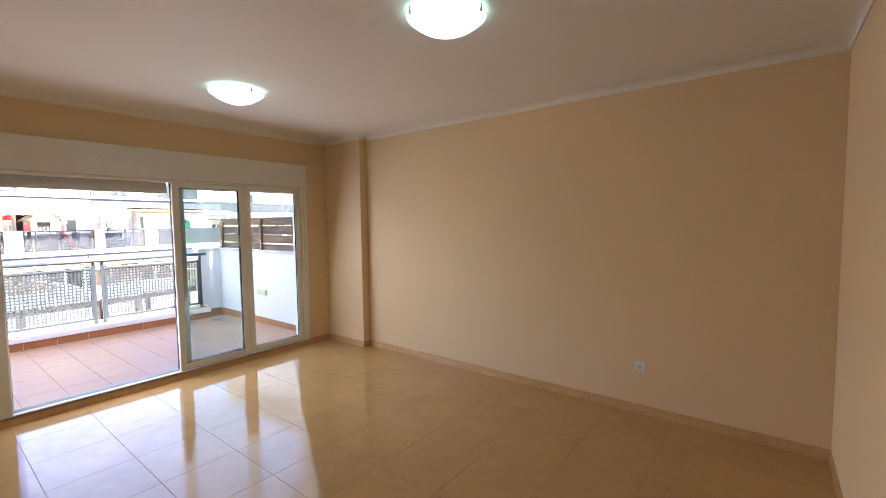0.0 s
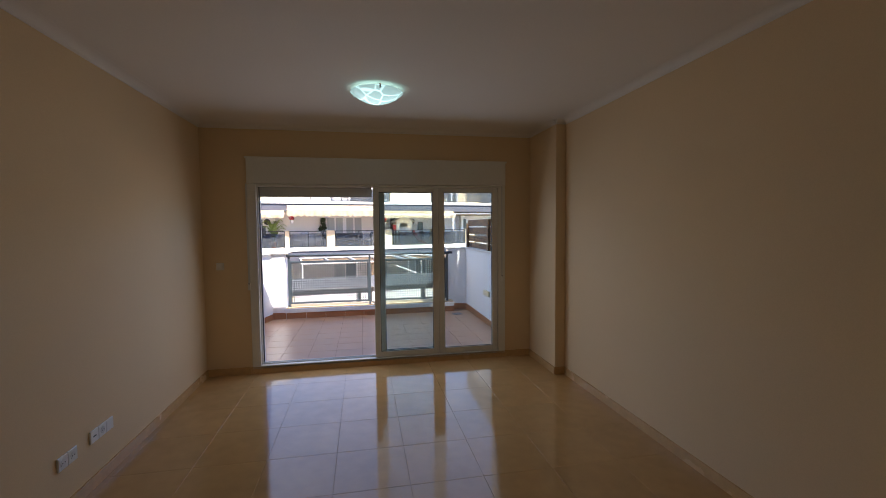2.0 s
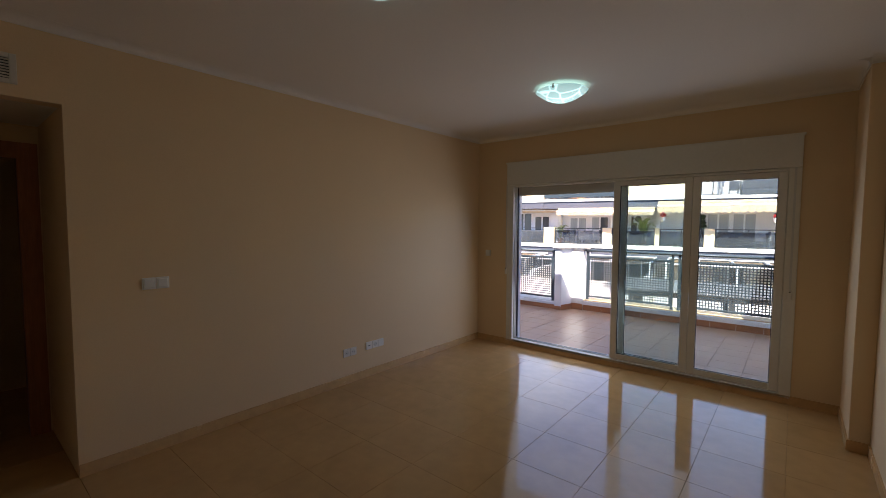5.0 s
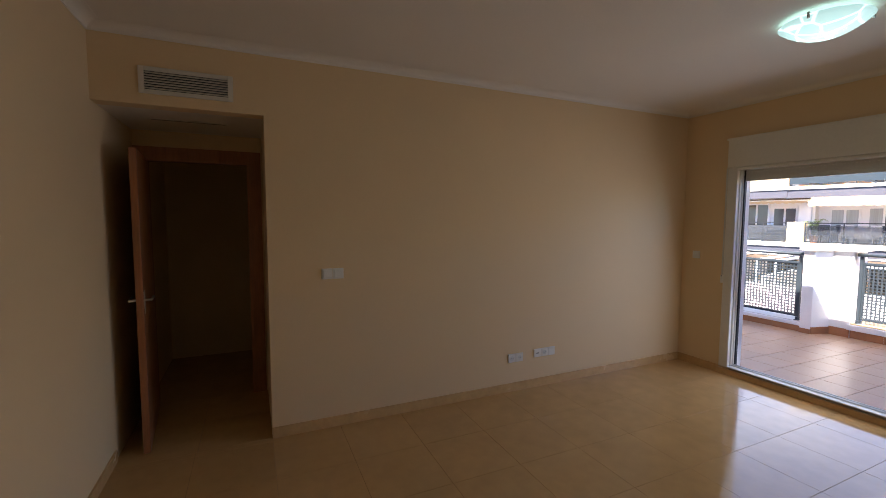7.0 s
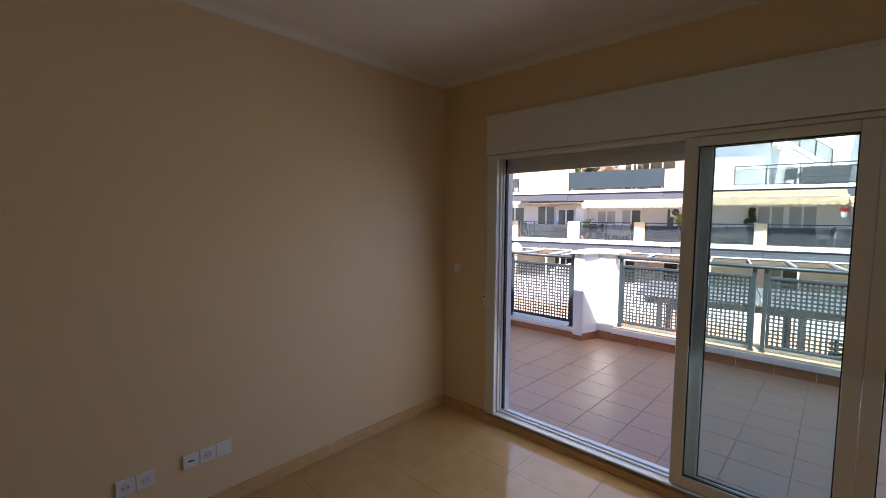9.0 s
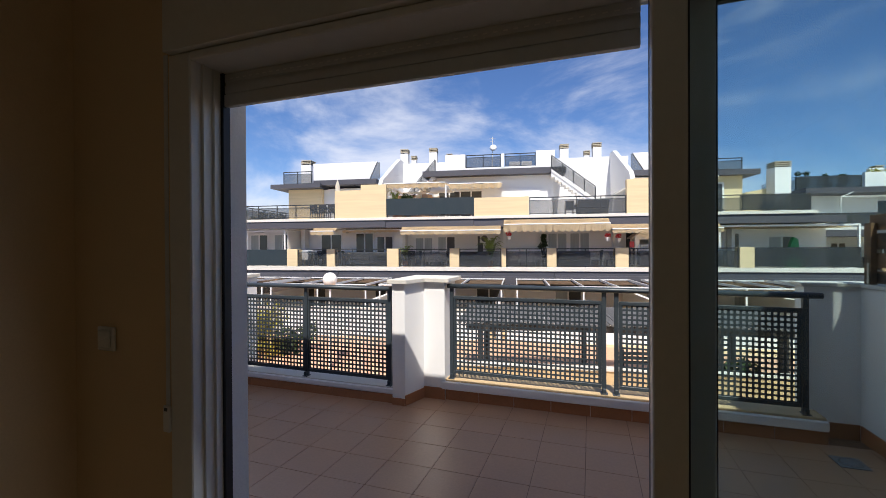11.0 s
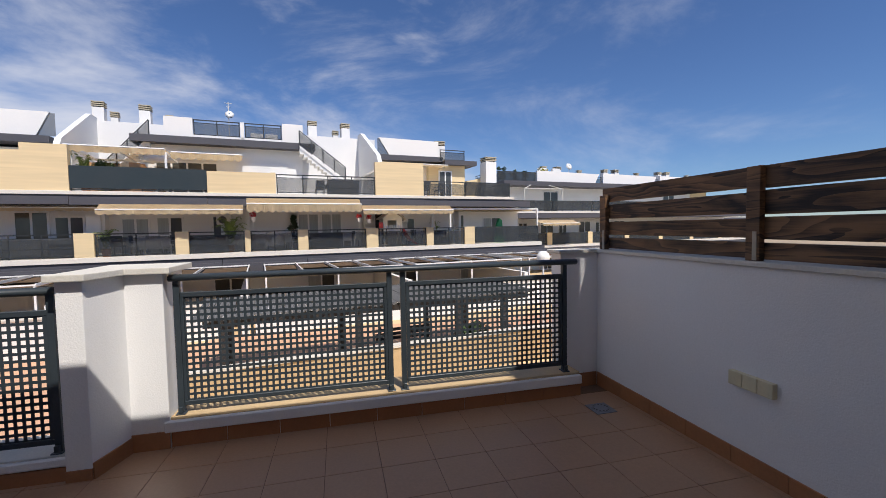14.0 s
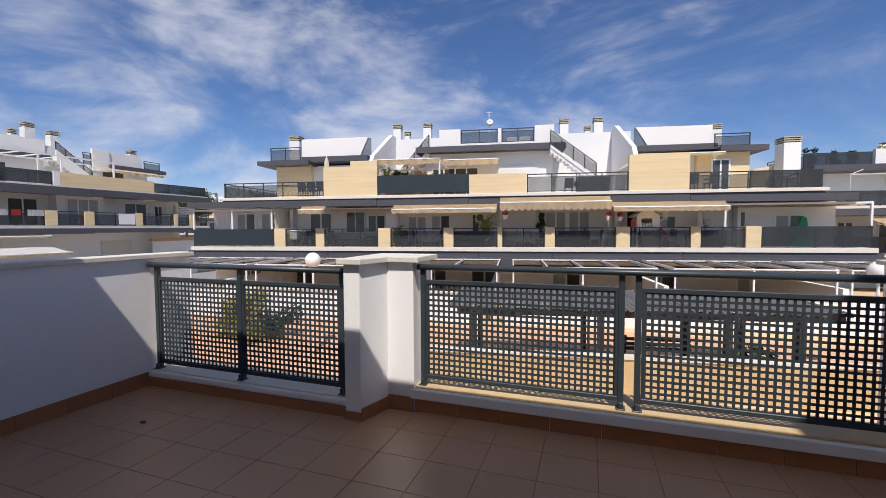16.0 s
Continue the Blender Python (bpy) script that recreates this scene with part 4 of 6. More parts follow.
far_railing(bld, 9.44, 12.1, 0.0, Z2, 4.06)
far_railing(bld, 12.12, 15.25, 0.0, Z2, 4.06, DARKMESH)
far_railing(bld, 0.1, 5.0, 15.2, Z2, 4.06, None, "v")

# penthouse: left block
PV = 4.0
boxes("penthouse_wall", [(-15.1, -12.6, PV, 9, Z2, 5.62)], CREAM, bld, "cream penthouse wall")
boxes("penthouse_wall", [(-12.6, -8.3, PV + 0.4, 9, Z2, 5.62)], WHITE, bld)
boxes("eave", [(-15.95, -12.3, PV - 0.9, 9, 5.56, 5.84), (-12.9, -8.4, PV - 0.6, 9, 5.75, 6.08)], FASCIA, bld)
bm = bmesh.new()
prism(bm, [(-13.0, 6.09), (-8.95, 6.09), (-8.40, 7.26), (-13.0, 7.26)], PV - 0.4, PV - 0.2, "y")
part("roof_parapet", bm, WHITE, bld)
far_railing(bld, -15.2, -13.05, PV - 0.5, 5.84, 6.75)
chimney(bld, -14.2, PV + 1.2, 5.84, 7.82, 0.75)
bm = bmesh.new()
prism(bm, [(-8.95, 6.1), (-8.2, 6.1), (-8.2, 7.2), (-8.40, 7.2)], PV - 0.38, PV - 0.36, "y")
part("roof_mesh", bm, MESHGREY, bld)
far_window(bld, -11.6, -9.8, PV + 0.4, Z2, 5.3, 2)
# middle block
boxes("penthouse_wall", [(-4.6, 3.2, PV, 9.5, Z2, 6.1)], WHITE, bld)
boxes("eave", [(-5.2, 3.9, PV - 0.7, 9, 6.06, 6.42)], FASCIA, bld)
boxes("eave", [(-5.3, -4.3, PV + 0.5, 8, 6.2, 6.45)], FASCIA, bld)
boxes("roof_parapet", [(-3.75, -2.42, PV - 0.35, PV - 0.1, 6.42, 7.5), (2.10, 3.25, PV - 0.35, PV - 0.1, 6.42, 7.55), (-0.10, 0.10, PV - 0.35, PV - 0.1, 6.42, 7.45)], WHITE, bld)
boxes("roof_parapet", [(-2.42, 2.10, PV - 0.35, PV - 0.1, 6.42, 6.6)], WHITE, bld)
far_railing(bld, -2.40, -0.12, PV - 0.25, 6.58, 7.45)
far_railing(bld, 0.12, 2.08, PV - 0.25, 6.58, 7.45)
boxes("air_conditioner", [(0.4, 1.1, PV + 0.9, PV + 1.2, 6.6, 7.15)], WHITEMETAL, bld, "white outdoor air-conditioning unit", 0.03)
boxes("air_conditioner", [(1.2, 1.9, PV + 0.9, PV + 1.2, 6.6, 7.15)], WHITEMETAL, bld, "white outdoor air-conditioning unit", 0.03)
boxes("back_wall", [(-7.4, -3.0, 6.4, 6.7, Z2, 7.6), (3.0, 8.3, 6.4, 6.7, Z2, 7.55)], WHITE, bld)
for u in (-7.45, 7.25):
    bm = bmesh.new()
    prism(bm, [(1.0, 4.9), (6.5, 4.9), (6.5, 7.75), (5.6, 7.75), (4.6, 7.25), (1.6, 5.7)], u - 0.12, u + 0.12, "x")
    part("wedge_wall", bm, WHITE, bld, "white sloping side wall")
for u in (-7.4, -5.2):
    chimney(bld, u, 7.2, 6.8, 8.80)
for u in (4.2, 6.4):
    chimney(bld, u, 7.2, 6.8, 8.66)
for u, z in ((-6.85, 8.45), (-4.1, 8.5), (3.1, 8.4), (5.85, 8.3)):
    chimney(bld, u, 7.9, 6.8, z, 0.38)
stair_flight(bld, 5.6, 4.1, 3.0, 6.1, 3.2)
stair_flight(bld, -6.3, 4.0, -4.4, 6.2, 3.6)
boxes("roller_shutter", [(-0.55, 2.35, PV - 0.04, PV, Z2, 5.25)] + [(-0.5, 2.3, PV - 0.055, PV - 0.041, 3.3 + k * 0.12, 3.39 + k * 0.12) for k in range(16)], WHITEMETAL, bld, "lowered white roller shutter")
far_window(bld, -4.3, -1.3, PV, Z2, 5.2, 4)
boxes("side_wall", [(-4.7, -4.3, 0.8, PV, Z2, 4.6), (-7.2, -4.71, PV - 0.1, PV, Z2, 4.95)], BRICK, bld, "orange side wall")
# right block
boxes("penthouse_wall", [(8.0, 13.6, PV, 9, Z2, 5.7)], WHITE, bld)
boxes("penthouse_wall", [(11.2, 13.9, PV - 0.4, PV - 0.01, Z2, 5.6)], CREAM, bld, "cream penthouse wall")
boxes("eave", [(7.6, 12.2, PV - 0.5, 9, 5.75, 6.08), (12.2, 14.6, PV - 0.9, 9, 5.56, 5.86)], FASCIA, bld)
bm = bmesh.new()
prism(bm, [(8.5, 6.09), (11.95, 6.09), (11.95, 7.12), (7.85, 7.15)], PV - 0.4, PV - 0.2, "y")
part("roof_parapet", bm, WHITE, bld)
bm = bmesh.new()
prism(bm, [(7.75, 6.1), (8.5, 6.1), (7.85, 7.1), (7.75, 7.1)], PV - 0.38, PV - 0.36, "y")
part("roof_mesh", bm, MESHGREY, bld)
far_railing(bld, 12.0, 13.85, PV - 0.5, 5.86, 6.6)
chimney(bld, 12.6, PV + 1.2, 5.86, 7.45, 0.75)
far_window(bld, 11.9, 12.9, PV - 0.41, Z2, 5.2, 2)
chimney(bld, 15.95, 3.9, Z2, 6.3, 0.85)
bm = bmesh.new()
prism(bm, [(13.9, 3.2), (16.6, 3.2), (16.6, 5.05), (13.9, 4.55)], 4.4, 4.5, "y")
part("side_wall", bm, CREAM, bld)

# awnings over the balconies
def awning(u0, u1, v0, z0, v1, z1, label, drop=0.22, cloth=None, m=None):
    ob = thing("awning", label, "awning", "balcony awnings", m or BM)
    bm = bmesh.new()
    n = 8
    rows = []
    for i in range(n + 1):
        t = i / n
        zz = z0 + (z1 - z0) * t - 0.05 * math.sin(math.pi * t)
        rows.append([bm.verts.new((u, v0 + (v1 - v0) * t, zz)) for u in (u0, u1)])
    for a, b in zip(rows, rows[1:]):
        bm.faces.new([a[0], a[1], b[1], b[0]])
    bmesh.ops.solidify(bm, geom=list(bm.faces), thickness=0.015)
    part("cloth", bm, cloth or AWN, ob)
    # scalloped valance
    bm = bmesh.new()
    k = max(4, round((u1 - u0) / 0.33))
    top, low = [], []
    for i in range(k * 4 + 1):
        t = i / (k * 4)
        u = u0 + (u1 - u0) * t
        s = abs(math.sin(math.pi * k * t))
        top.append(bm.verts.new((u, v1 - 0.02 + 0.02 * math.sin(9 * u), z1)))
        low.append(bm.verts.new((u, v1 - 0.03 + 0.03 * math.sin(9 * u), z1 - drop * (0.72 + 0.28 * s))))
    for i in range(k * 4):
        bm.faces.new([top[i], top[i + 1], low[i + 1], low[i]])
    bmesh.ops.solidify(bm, geom=list(bm.faces), thickness=0.01)
    part("valance", bm, AWNV, ob)
    bm = bmesh.new()
    rod(bm, (u0, v1, z1 + 0.01), (u1, v1, z1 + 0.01), 0.035)
    part("front_bar", bm, WHITEMETAL, ob)
    for u in (u0 + 0.15, u1 - 0.15):
        bm = bmesh.new()
        rod(bm, (u, v0, z0 - 0.25), (u, (v0 + v1) / 2, (z0 + z1) / 2 - 0.22), 0.025)
        rod(bm, (u, (v0 + v1) / 2, (z0 + z1) / 2 - 0.22), (u, v1, z1), 0.025)
        part("arm", bm, WHITEMETAL, ob)
    return ob


awning(-11.0, -9.55, -0.26, 2.66, -0.80, 2.40, "short cream awning with a scalloped edge")
awning(-9.5, -5.7, 0.9, 2.62, 0.3, 2.50, "rolled-in brown and cream awning", 0.16, BROWNCLOTH)
awning(-5.6, 0.0, -0.26, 2.66, -0.80, 2.36, "long cream awning with a scalloped edge")
awning(0.16, 5.62, -0.36, 2.94, -0.90, 2.64, "large cream awning on a white housing", 0.42)
awning(5.72, 10.95, -0.26, 2.66, -0.80, 2.34, "long cream awning with a scalloped edge")
awning(-6.9, -3.2, 3.6, 5.42, 0.35, 5.20, "cream awning over the roof terrace pergola", 0.30)
awning(-3.1, 0.0, 3.9, 5.6, 1.2, 5.22, "small cream awning over the roof terrace", 0.34)
awning(9.0, 12.1, PV - 0.3, 5.62, PV - 1.6, 5.38, "folded cream awning under the eave", 0.14)


awning(9.6, 12.2, -0.35, -0.42, -1.5, -0.62, "cream awning over a ground-floor garden", 0.2)
awning(-14.2, -11.9, -0.35, -0.42, -1.5, -0.62, "cream awning over a ground-floor garden", 0.2)


def white_pergola(label, u0, u1, v0, v1, z0, z1, beams, cloth, posts):
    ob = thing("pergola", label, "pergola", "", BM)
    rw = 0.022 if cloth is BROWNCLOTH else 0.035
    bh, pw = (0.05, 0.03) if cloth is BROWNCLOTH else (0.09, 0.045)
    for v in (v0, v1):
        box_part("beam", (u0, u1, v - 0.04, v + 0.04, z1 - bh, z1), WHITEMETAL, ob)
    for i in range(beams):
        u = u0 + 0.04 + (u1 - u0 - 0.08) * i / (beams - 1)
        box_part("rafter", (u - rw, u + rw, v0 + 0.04, v1 - 0.04, z1 - 0.08, z1 + 0.02), WHITEMETAL, ob)
    for i in range(posts):
        u = u0 + 0.05 + (u1 - u0 - 0.1) * i / max(1, posts - 1)
        box_part("post", (u - pw, u + pw, v0 - pw, v0 + pw, z0, z1 - bh), WHITEMETAL, ob)
    if cloth is not None:
        bm = bmesh.new()
        m = beams - 1
        for i in range(m):
            a, b = u0 + (u1 - u0) * i / m + 0.05, u0 + (u1 - u0) * (i + 1) / m - 0.05
            ks = 5
            prev = None
            for k in range(ks + 1):
                t = k / ks
                row = [bm.verts.new((u, v0 + 0.05 + (v1 - v0 - 0.1) * t, z1 - 0.10 - 0.05 * math.sin(math.pi * t))) for u in (a, b)]
                if prev:
                    bm.faces.new([prev[0], prev[1], row[1], row[0]])
                prev = row
        bmesh.ops.solidify(bm, geom=list(bm.faces), thickness=0.012)
        part("cloth", bm, cloth, ob)
    return ob


box_part("side_blind", (-12.97, -12.93, 0.10, BV - 0.05, 1.30, 2.52), WHITE, bld, "pale side blind of the balcony")
awning(21.8, 25.6, -0.3, 1.80, -1.2, 1.52, "short white awning on the further block", 0.2, AWNV, BM @ pose(0, 6.5, 0))
white_pergola("white metal pergola frame on the balcony corner", -18.2, -13.0, -0.05, 1.7, 1.36, 2.53, 3, None, 3)
white_pergola("white metal pergola at the balcony end", 11.0, 17.3, -0.1, 2.4, 1.36, 2.50, 4, AWNV, 2)
white_pergola("white pergola on the roof terrace", -6.75, -3.15, 0.5, 3.4, Z2, 5.08, 3, None, 2)
for u0, u1, k in ((-17.6, -11.6, 5), (-11.2, -6.2, 4), (-5.6, 0.2, 4), (0.8, 6.6, 5), (7.2, 13.0, 5), (13.4, 18.6, 4)):
    white_pergola("white ground-floor pergola with brown cloth panels", u0, u1, -4.6, -0.4, GZ, -0.28, k, BROWNCLOTH, 3)

# ground floor of the facing building
for a, b, z1 in ((-16.5, -14.9, -0.6), (-12.8, -11.2, -0.6), (-8.0, -6.4, -0.6), (-4.5, -3.0, -0.6), (-1.6, 0.0, -0.55), (3.0, 4.6, -0.6), (8.0, 9.6, -0.6), (12.5, 14.0, -0.6)):
    far_window(bld, a, b, BV, GZ, z1, 2, a > 0)

# ---- ground ----
structure("ground", [(-900, 900, -900, 900, -3.4, GZ - 0.06)], GROUNDM, "dry sandy ground reaching the horizon", "ground")
structure("courtyard_paving", [(-40, 46, 3.4, 40, GZ - 0.06, GZ)], PAVE, "sunlit tan courtyard paving", "pavement")
structure("terracotta_paving", [(-24.5, -3.4, 3.5, 16.6, GZ, GZ + 0.01), (-3.4, 16.0, 13.2, 17.6, GZ, GZ + 0.01)], REDPAVE, "sunlit terracotta paving of the courtyard", "pavement")
# grey strip added so the paving bounces less orange onto the crosswise block
structure("bounce_strip", [(-34.4, -24.52, 3.5, 31.0, GZ, GZ + 0.012)], SCREED, "dull grey ground strip added to keep orange bounce off the block", "pavement")
structure("building_base", [(-6, 8, -5.4, 3.36, GZ, -0.41)], WHITE, "white lower storey under the terrace", "wall")


# ---- neighbouring buildings ----
def row_building(name, label, m, u0, u1, z1, gz, bays, seed, depth=9.0, roof_cut=0.0):
    """A terraced block like the facing one: two balcony levels, a set-back penthouse and chimneys."""
    rnd = random.Random(seed)
    ob = thing(name, label, "building", "", m)
    z2 = z1 + 2.87
    boxes("wall", [(u0 + 0.3, u1 - 0.3, 2.4, depth, gz, z2 - 0.58)], WHITE, ob, "white rendered wall")
    boxes("slab", [(u0, u1, -0.1, 2.4, z1 - 0.22, z1), (u0, u1, -0.1, depth, z2 - 0.16, z2)], SLAB, ob, "pale slab edge")
    boxes("fascia", [(u0 - 0.1, u1 + 0.1, -0.28, 2.4, z1 - (1.0 if seed == 5 else 0.75), z1 - 0.25), (u0 - 0.1, u1 + 0.1, -0.28, depth, z2 - 0.58, z2 - 0.2)], FASCIA, ob)
    w = (u1 - u0) / bays
    for i in range(bays):
        a, b = u0 + i * w, u0 + (i + 1) * w
        boxes("balcony_pier", [(b - 0.55, b - 0.05, -0.08, 0.3, z1, z1 + 1.05)], CREAM, ob)
        far_railing(ob, a + 0.0, b - 0.58, 0.0, z1, z1 + 1.02, DARKMESH if seed == 5 else None)
        far_window(ob, a + 0.5, a + 0.5 + min(1.5, w * 0.4), 2.4, z1, z1 + 2.05, 2, rnd.random() < 0.7)
        if w > 3.2:
            far_window(ob, a + w * 0.58, a + w * 0.58 + 1.0, 2.4, z1 + 0.6, z1 + 1.95, 2)
        far_window(ob, a + 0.6, a + 2.0, 2.4, gz, gz + 2.0, 2)
        if i % 3 == 1 and seed != 5:
            boxes("parapet", [(a, b, -0.06, 0.2, z2, z2 + 1.05)], CREAM, ob, "cream parapet")
        else:
            far_railing(ob, a, b - 0.05, 0.0, z2, z2 + 0.9, DARKMESH if seed == 5 else None)
    p0, p1 = u0 + 1.2, u1 - 2.2
    boxes("penthouse_wall", [(p0, p1, 3.4, depth, z2, z2 + 2.5)], WHITE, ob)
    boxes("penthouse_wall", [(p1 - 2.6, p1 + 0.02, 3.3, 3.39, z2, z2 + 2.3)], CREAM, ob)
    boxes("eave", [(p0 - 0.5, p1 + 1.0, 1.6 if seed == 5 else 2.7, depth, z2 + 2.32, z2 + 2.7)], FASCIA, ob)
    if seed == 5:
        far_railing(ob, p0 - 0.4, p0 + 3.6, 2.85, z2 + 2.7, z2 + 3.65, DARKMESH)
        far_railing(ob, 2.9, 7.0, p0 - 0.35, z2 + 2.7, z2 + 3.65, None, "v")
        boxes("air_conditioner", [(p0 + 5.0 + q * 1.6, p0 + 5.9 + q * 1.6, 4.2, 4.5, z2 + 2.7, z2 + 4.3) for q in (0, 1)], WHITEMETAL, ob, "white outdoor air-conditioning unit", 0.03)
        p0 += 3.8
    k = max(1, bays // 2)
    for i in range(k):
        a = p0 + (p1 - p0) * i / k
        b = p0 + (p1 - p0) * (i + 1) / k
        bm = bmesh.new()
        prism(bm, [(a + 0.1, z2 + 2.7), (b - 1.0, z2 + 2.7), (b - 0.4, z2 + 3.75), (a + 0.1, z2 + 3.85)], 3.0, 3.25, "y")
        part("roof_parapet", bm, WHITE, ob)
        far_railing(ob, b - 0.9, b - 0.05, 3.1, z2 + 2.7, z2 + 3.5)
        chimney(ob, a + (b - a) * 0.3, 5.2, z2 + 2.7, z2 + 4.6)
        chimney(ob, a + (b - a) * 0.62, 6.2, z2 + 2.7, z2 + 4.8, 0.62)
        chimney(ob, a + (b - a) * 0.8, 4.6, z2 + 2.7, z2 + 4.3, 0.4)
        far_window(ob, a + 1.0, a + 2.8, 3.4, z2, z2 + 2.0, 2)
    return ob


def side_block():
    """The block that stands crosswise: balconies with stone piers, a roof terrace with pergola and outside stair, chimneys."""
    ob = thing("apartment_building", "white terraced apartment block standing crosswise to the others", "building", "", pose(-32.0, 16.0, 0, 0, 0, 90))
    a1, a2, back = 1.66, 4.35, 2.4
    boxes("wall", [(-22, 13.2, back, 11, GZ, a2 - 0.5)], WHITE, ob, "white rendered wall")
    boxes("wall", [(3.2, 6.2, 1.5, back - 0.01, a1, a2 - 0.5)], WHITE, ob, "white projecting wall")
    boxes("slab", [(-22, 14.2, -0.1, back, a1 - 0.22, a1), (-22, 14.2, -0.1, 11, a2 - 0.17, a2)], SLAB, ob, "pale slab edge")
    for q0, q1, dz in ((-22, 4.4, 0.0), (4.42, 14.3, 0.05)):
        boxes("fascia", [(q0, q1, -0.28, 0.04, a1 - 0.56 + dz, a1 - 0.18), (q0, q1, -0.30, 0.04, a2 - 0.64 + dz, a2 - 0.10)], FASCIA, ob)
        boxes("soffit", [(q0, q1, 0.042, back, a1 - 0.5, a1 - 0.225), (q0, q1, 0.042, back, a2 - 0.45, a2 - 0.175)], WHITE, ob, "white painted soffit")
    piers = ((-9.3, -8.7), (-5.2, -4.6), (-1.9, -1.3), (1.69, 2.36), (3.95, 4.58), (7.5, 8.05), (10.75, 11.1), (12.25, 12.8))
    for q in piers:
        boxes("balcony_pier", [(q[0], q[1], -0.10, 0.4, a1, a1 + 1.0)], CREAM, ob, "", 0.01)
    spans = [-22.0] + [x for q in piers for x in q] + [14.1]
    for k in range(0, len(spans), 2):
        far_railing(ob, spans[k] + 0.01, spans[k + 1] - 0.01, 0.0, a1, a1 + 0.98, DARKMESH if k < 6 else None)
    boxes("shade_screen", [(6.25, 7.45, -0.09, -0.055, a1 + 0.1, a1 + 0.92)], WHITEMETAL, ob, "white cloth over the railing")
    for q0, q1, top, cur in ((-8.4, -6.9, 2.0, True), (-4.0, -2.6, 2.0, False), (-1.6, -0.2, 1.95, True), (8.3, 10.2, 1.92, False), (10.8, 11.6, 1.8, False)):
        far_window(ob, q0, q1, back, a1, a1 + top, 2, cur)
    far_window(ob, 0.9, 2.6, back, a1, a1 + 1.9, 2, False)
    far_window(ob, 3.75, 5.9, 1.5, a1, a1 + 2.0, 3, 2)
    boxes("louvre", [(12.3, 13.9, 1.2, 1.26, a1 + 0.15 + 0.16 * k, a1 + 0.28 + 0.16 * k) for k in range(10)], WHITEMETAL, ob, "white louvre blade")
    # ground floor
    for q0, q1 in ((-7, -5), (-2, 0), (6.45, 8.8)):
        boxes("roller_shutter", [(q0, q1, back - 0.06, back - 0.002, -1.4, 0.5)] + [(q0 + 0.02, q1 - 0.02, back - 0.115, back - 0.061, -1.35 + 0.15 * k, -1.24 + 0.15 * k) for k in range(12)], SLAB, ob, "pale lowered roller shutter")
    boxes("garden_screen", [(9.5, 13.7, 0.9, 1.0, GZ, -0.7)] + [(9.5, 13.7, 0.86, 0.90, -0.66 + 0.17 * k, -0.53 + 0.17 * k) for k in range(6)] + [(9.5, 13.7, 0.901, 0.94, -0.69, 0.36)], WHITEMETAL, ob, "white slatted garden screen")
    boxes("garden_screen_top", [(9.4, 13.8, 0.85, 1.1, 0.37, 0.62)], BRICK, ob, "orange brick coping")
    # roof terrace
    far_railing(ob, -22, 2.2, 0.0, a2, a2 + 0.88, DARKMESH)
    far_railing(ob, 9.15, 14.0, 0.0, a2, a2 + 0.80, DARKMESH)
    boxes("parapet", [(2.62, 9.1, -0.08, 0.2, a2, a2 + 0.9)], CREAM, ob, "cream stone-clad parapet")
    boxes("parapet_end", [(2.24, 2.615, -0.09, 0.2, a2, a2 + 0.92)], WHITE, ob, "white parapet end")
    pv = 3.4
    boxes("penthouse_wall", [(-18, 4.0, pv + 0.8, 11, a2, 6.6), (4.0, 6.4, pv + 2.6, 11, a2, 6.9), (6.75, 11.4, pv + 0.4, 11, a2, 6.5)], WHITE, ob)
    far_window(ob, -1.6, 1.9, pv + 0.8, a2, a2 + 1.75, 3)
    far_window(ob, 7.6, 9.4, pv + 0.4, a2, a2 + 1.9, 2)
    boxes("eave", [(-18.4, 4.1, pv + 0.2, 11, 6.55, 6.86), (7.9, 12.6, pv - 0.4, 11, 6.32, 6.64)], FASCIA, ob)
    boxes("roof_parapet", [(-18, 3.85, pv + 0.3, pv + 0.55, 6.87, 7.85), (6.75, 8.0, pv - 0.05, pv + 0.2, 6.05, 7.75), (8.0, 10.72, pv + 0.05, pv + 0.3, 6.65, 7.7)], WHITE, ob)
    bm = bmesh.new()
    prism(bm, [(3.95, 6.7), (6.1, 6.7), (6.1, 7.7), (3.95, 7.72)], pv + 1.6, pv + 1.8, "y")
    part("roof_parapet", bm, WHITE, ob)
    far_railing(ob, 10.75, 12.2, pv - 0.1, 6.64, 7.35)
    far_railing(ob, 6.15, 6.74, pv + 0.1, 6.4, 7.4)
    stair_flight(ob, 6.75, a2 + 0.6, 4.4, 6.85, pv + 0.1)
    bm = bmesh.new()
    prism(bm, [(6.9, a2 + 0.2), (6.9, a2 + 0.95), (4.3, 7.25), (4.3, 6.3)], pv - 0.16, pv - 0.02, "y")
    part("stair_wall", bm, WHITE, ob, "white sloping wall beside the stair")
    for u, v, z, w in ((2.5, pv + 1.2, 8.45, 0.42), (3.55, pv + 1.6, 9.15, 0.62), (5.5, pv + 2.4, 9.0, 0.62), (10.75, pv + 1.4, 8.35, 0.60), (-3.5, pv + 1.6, 9.0, 0.6)):
        chimney(ob, u, v, 6.6, z, w)
    return ob


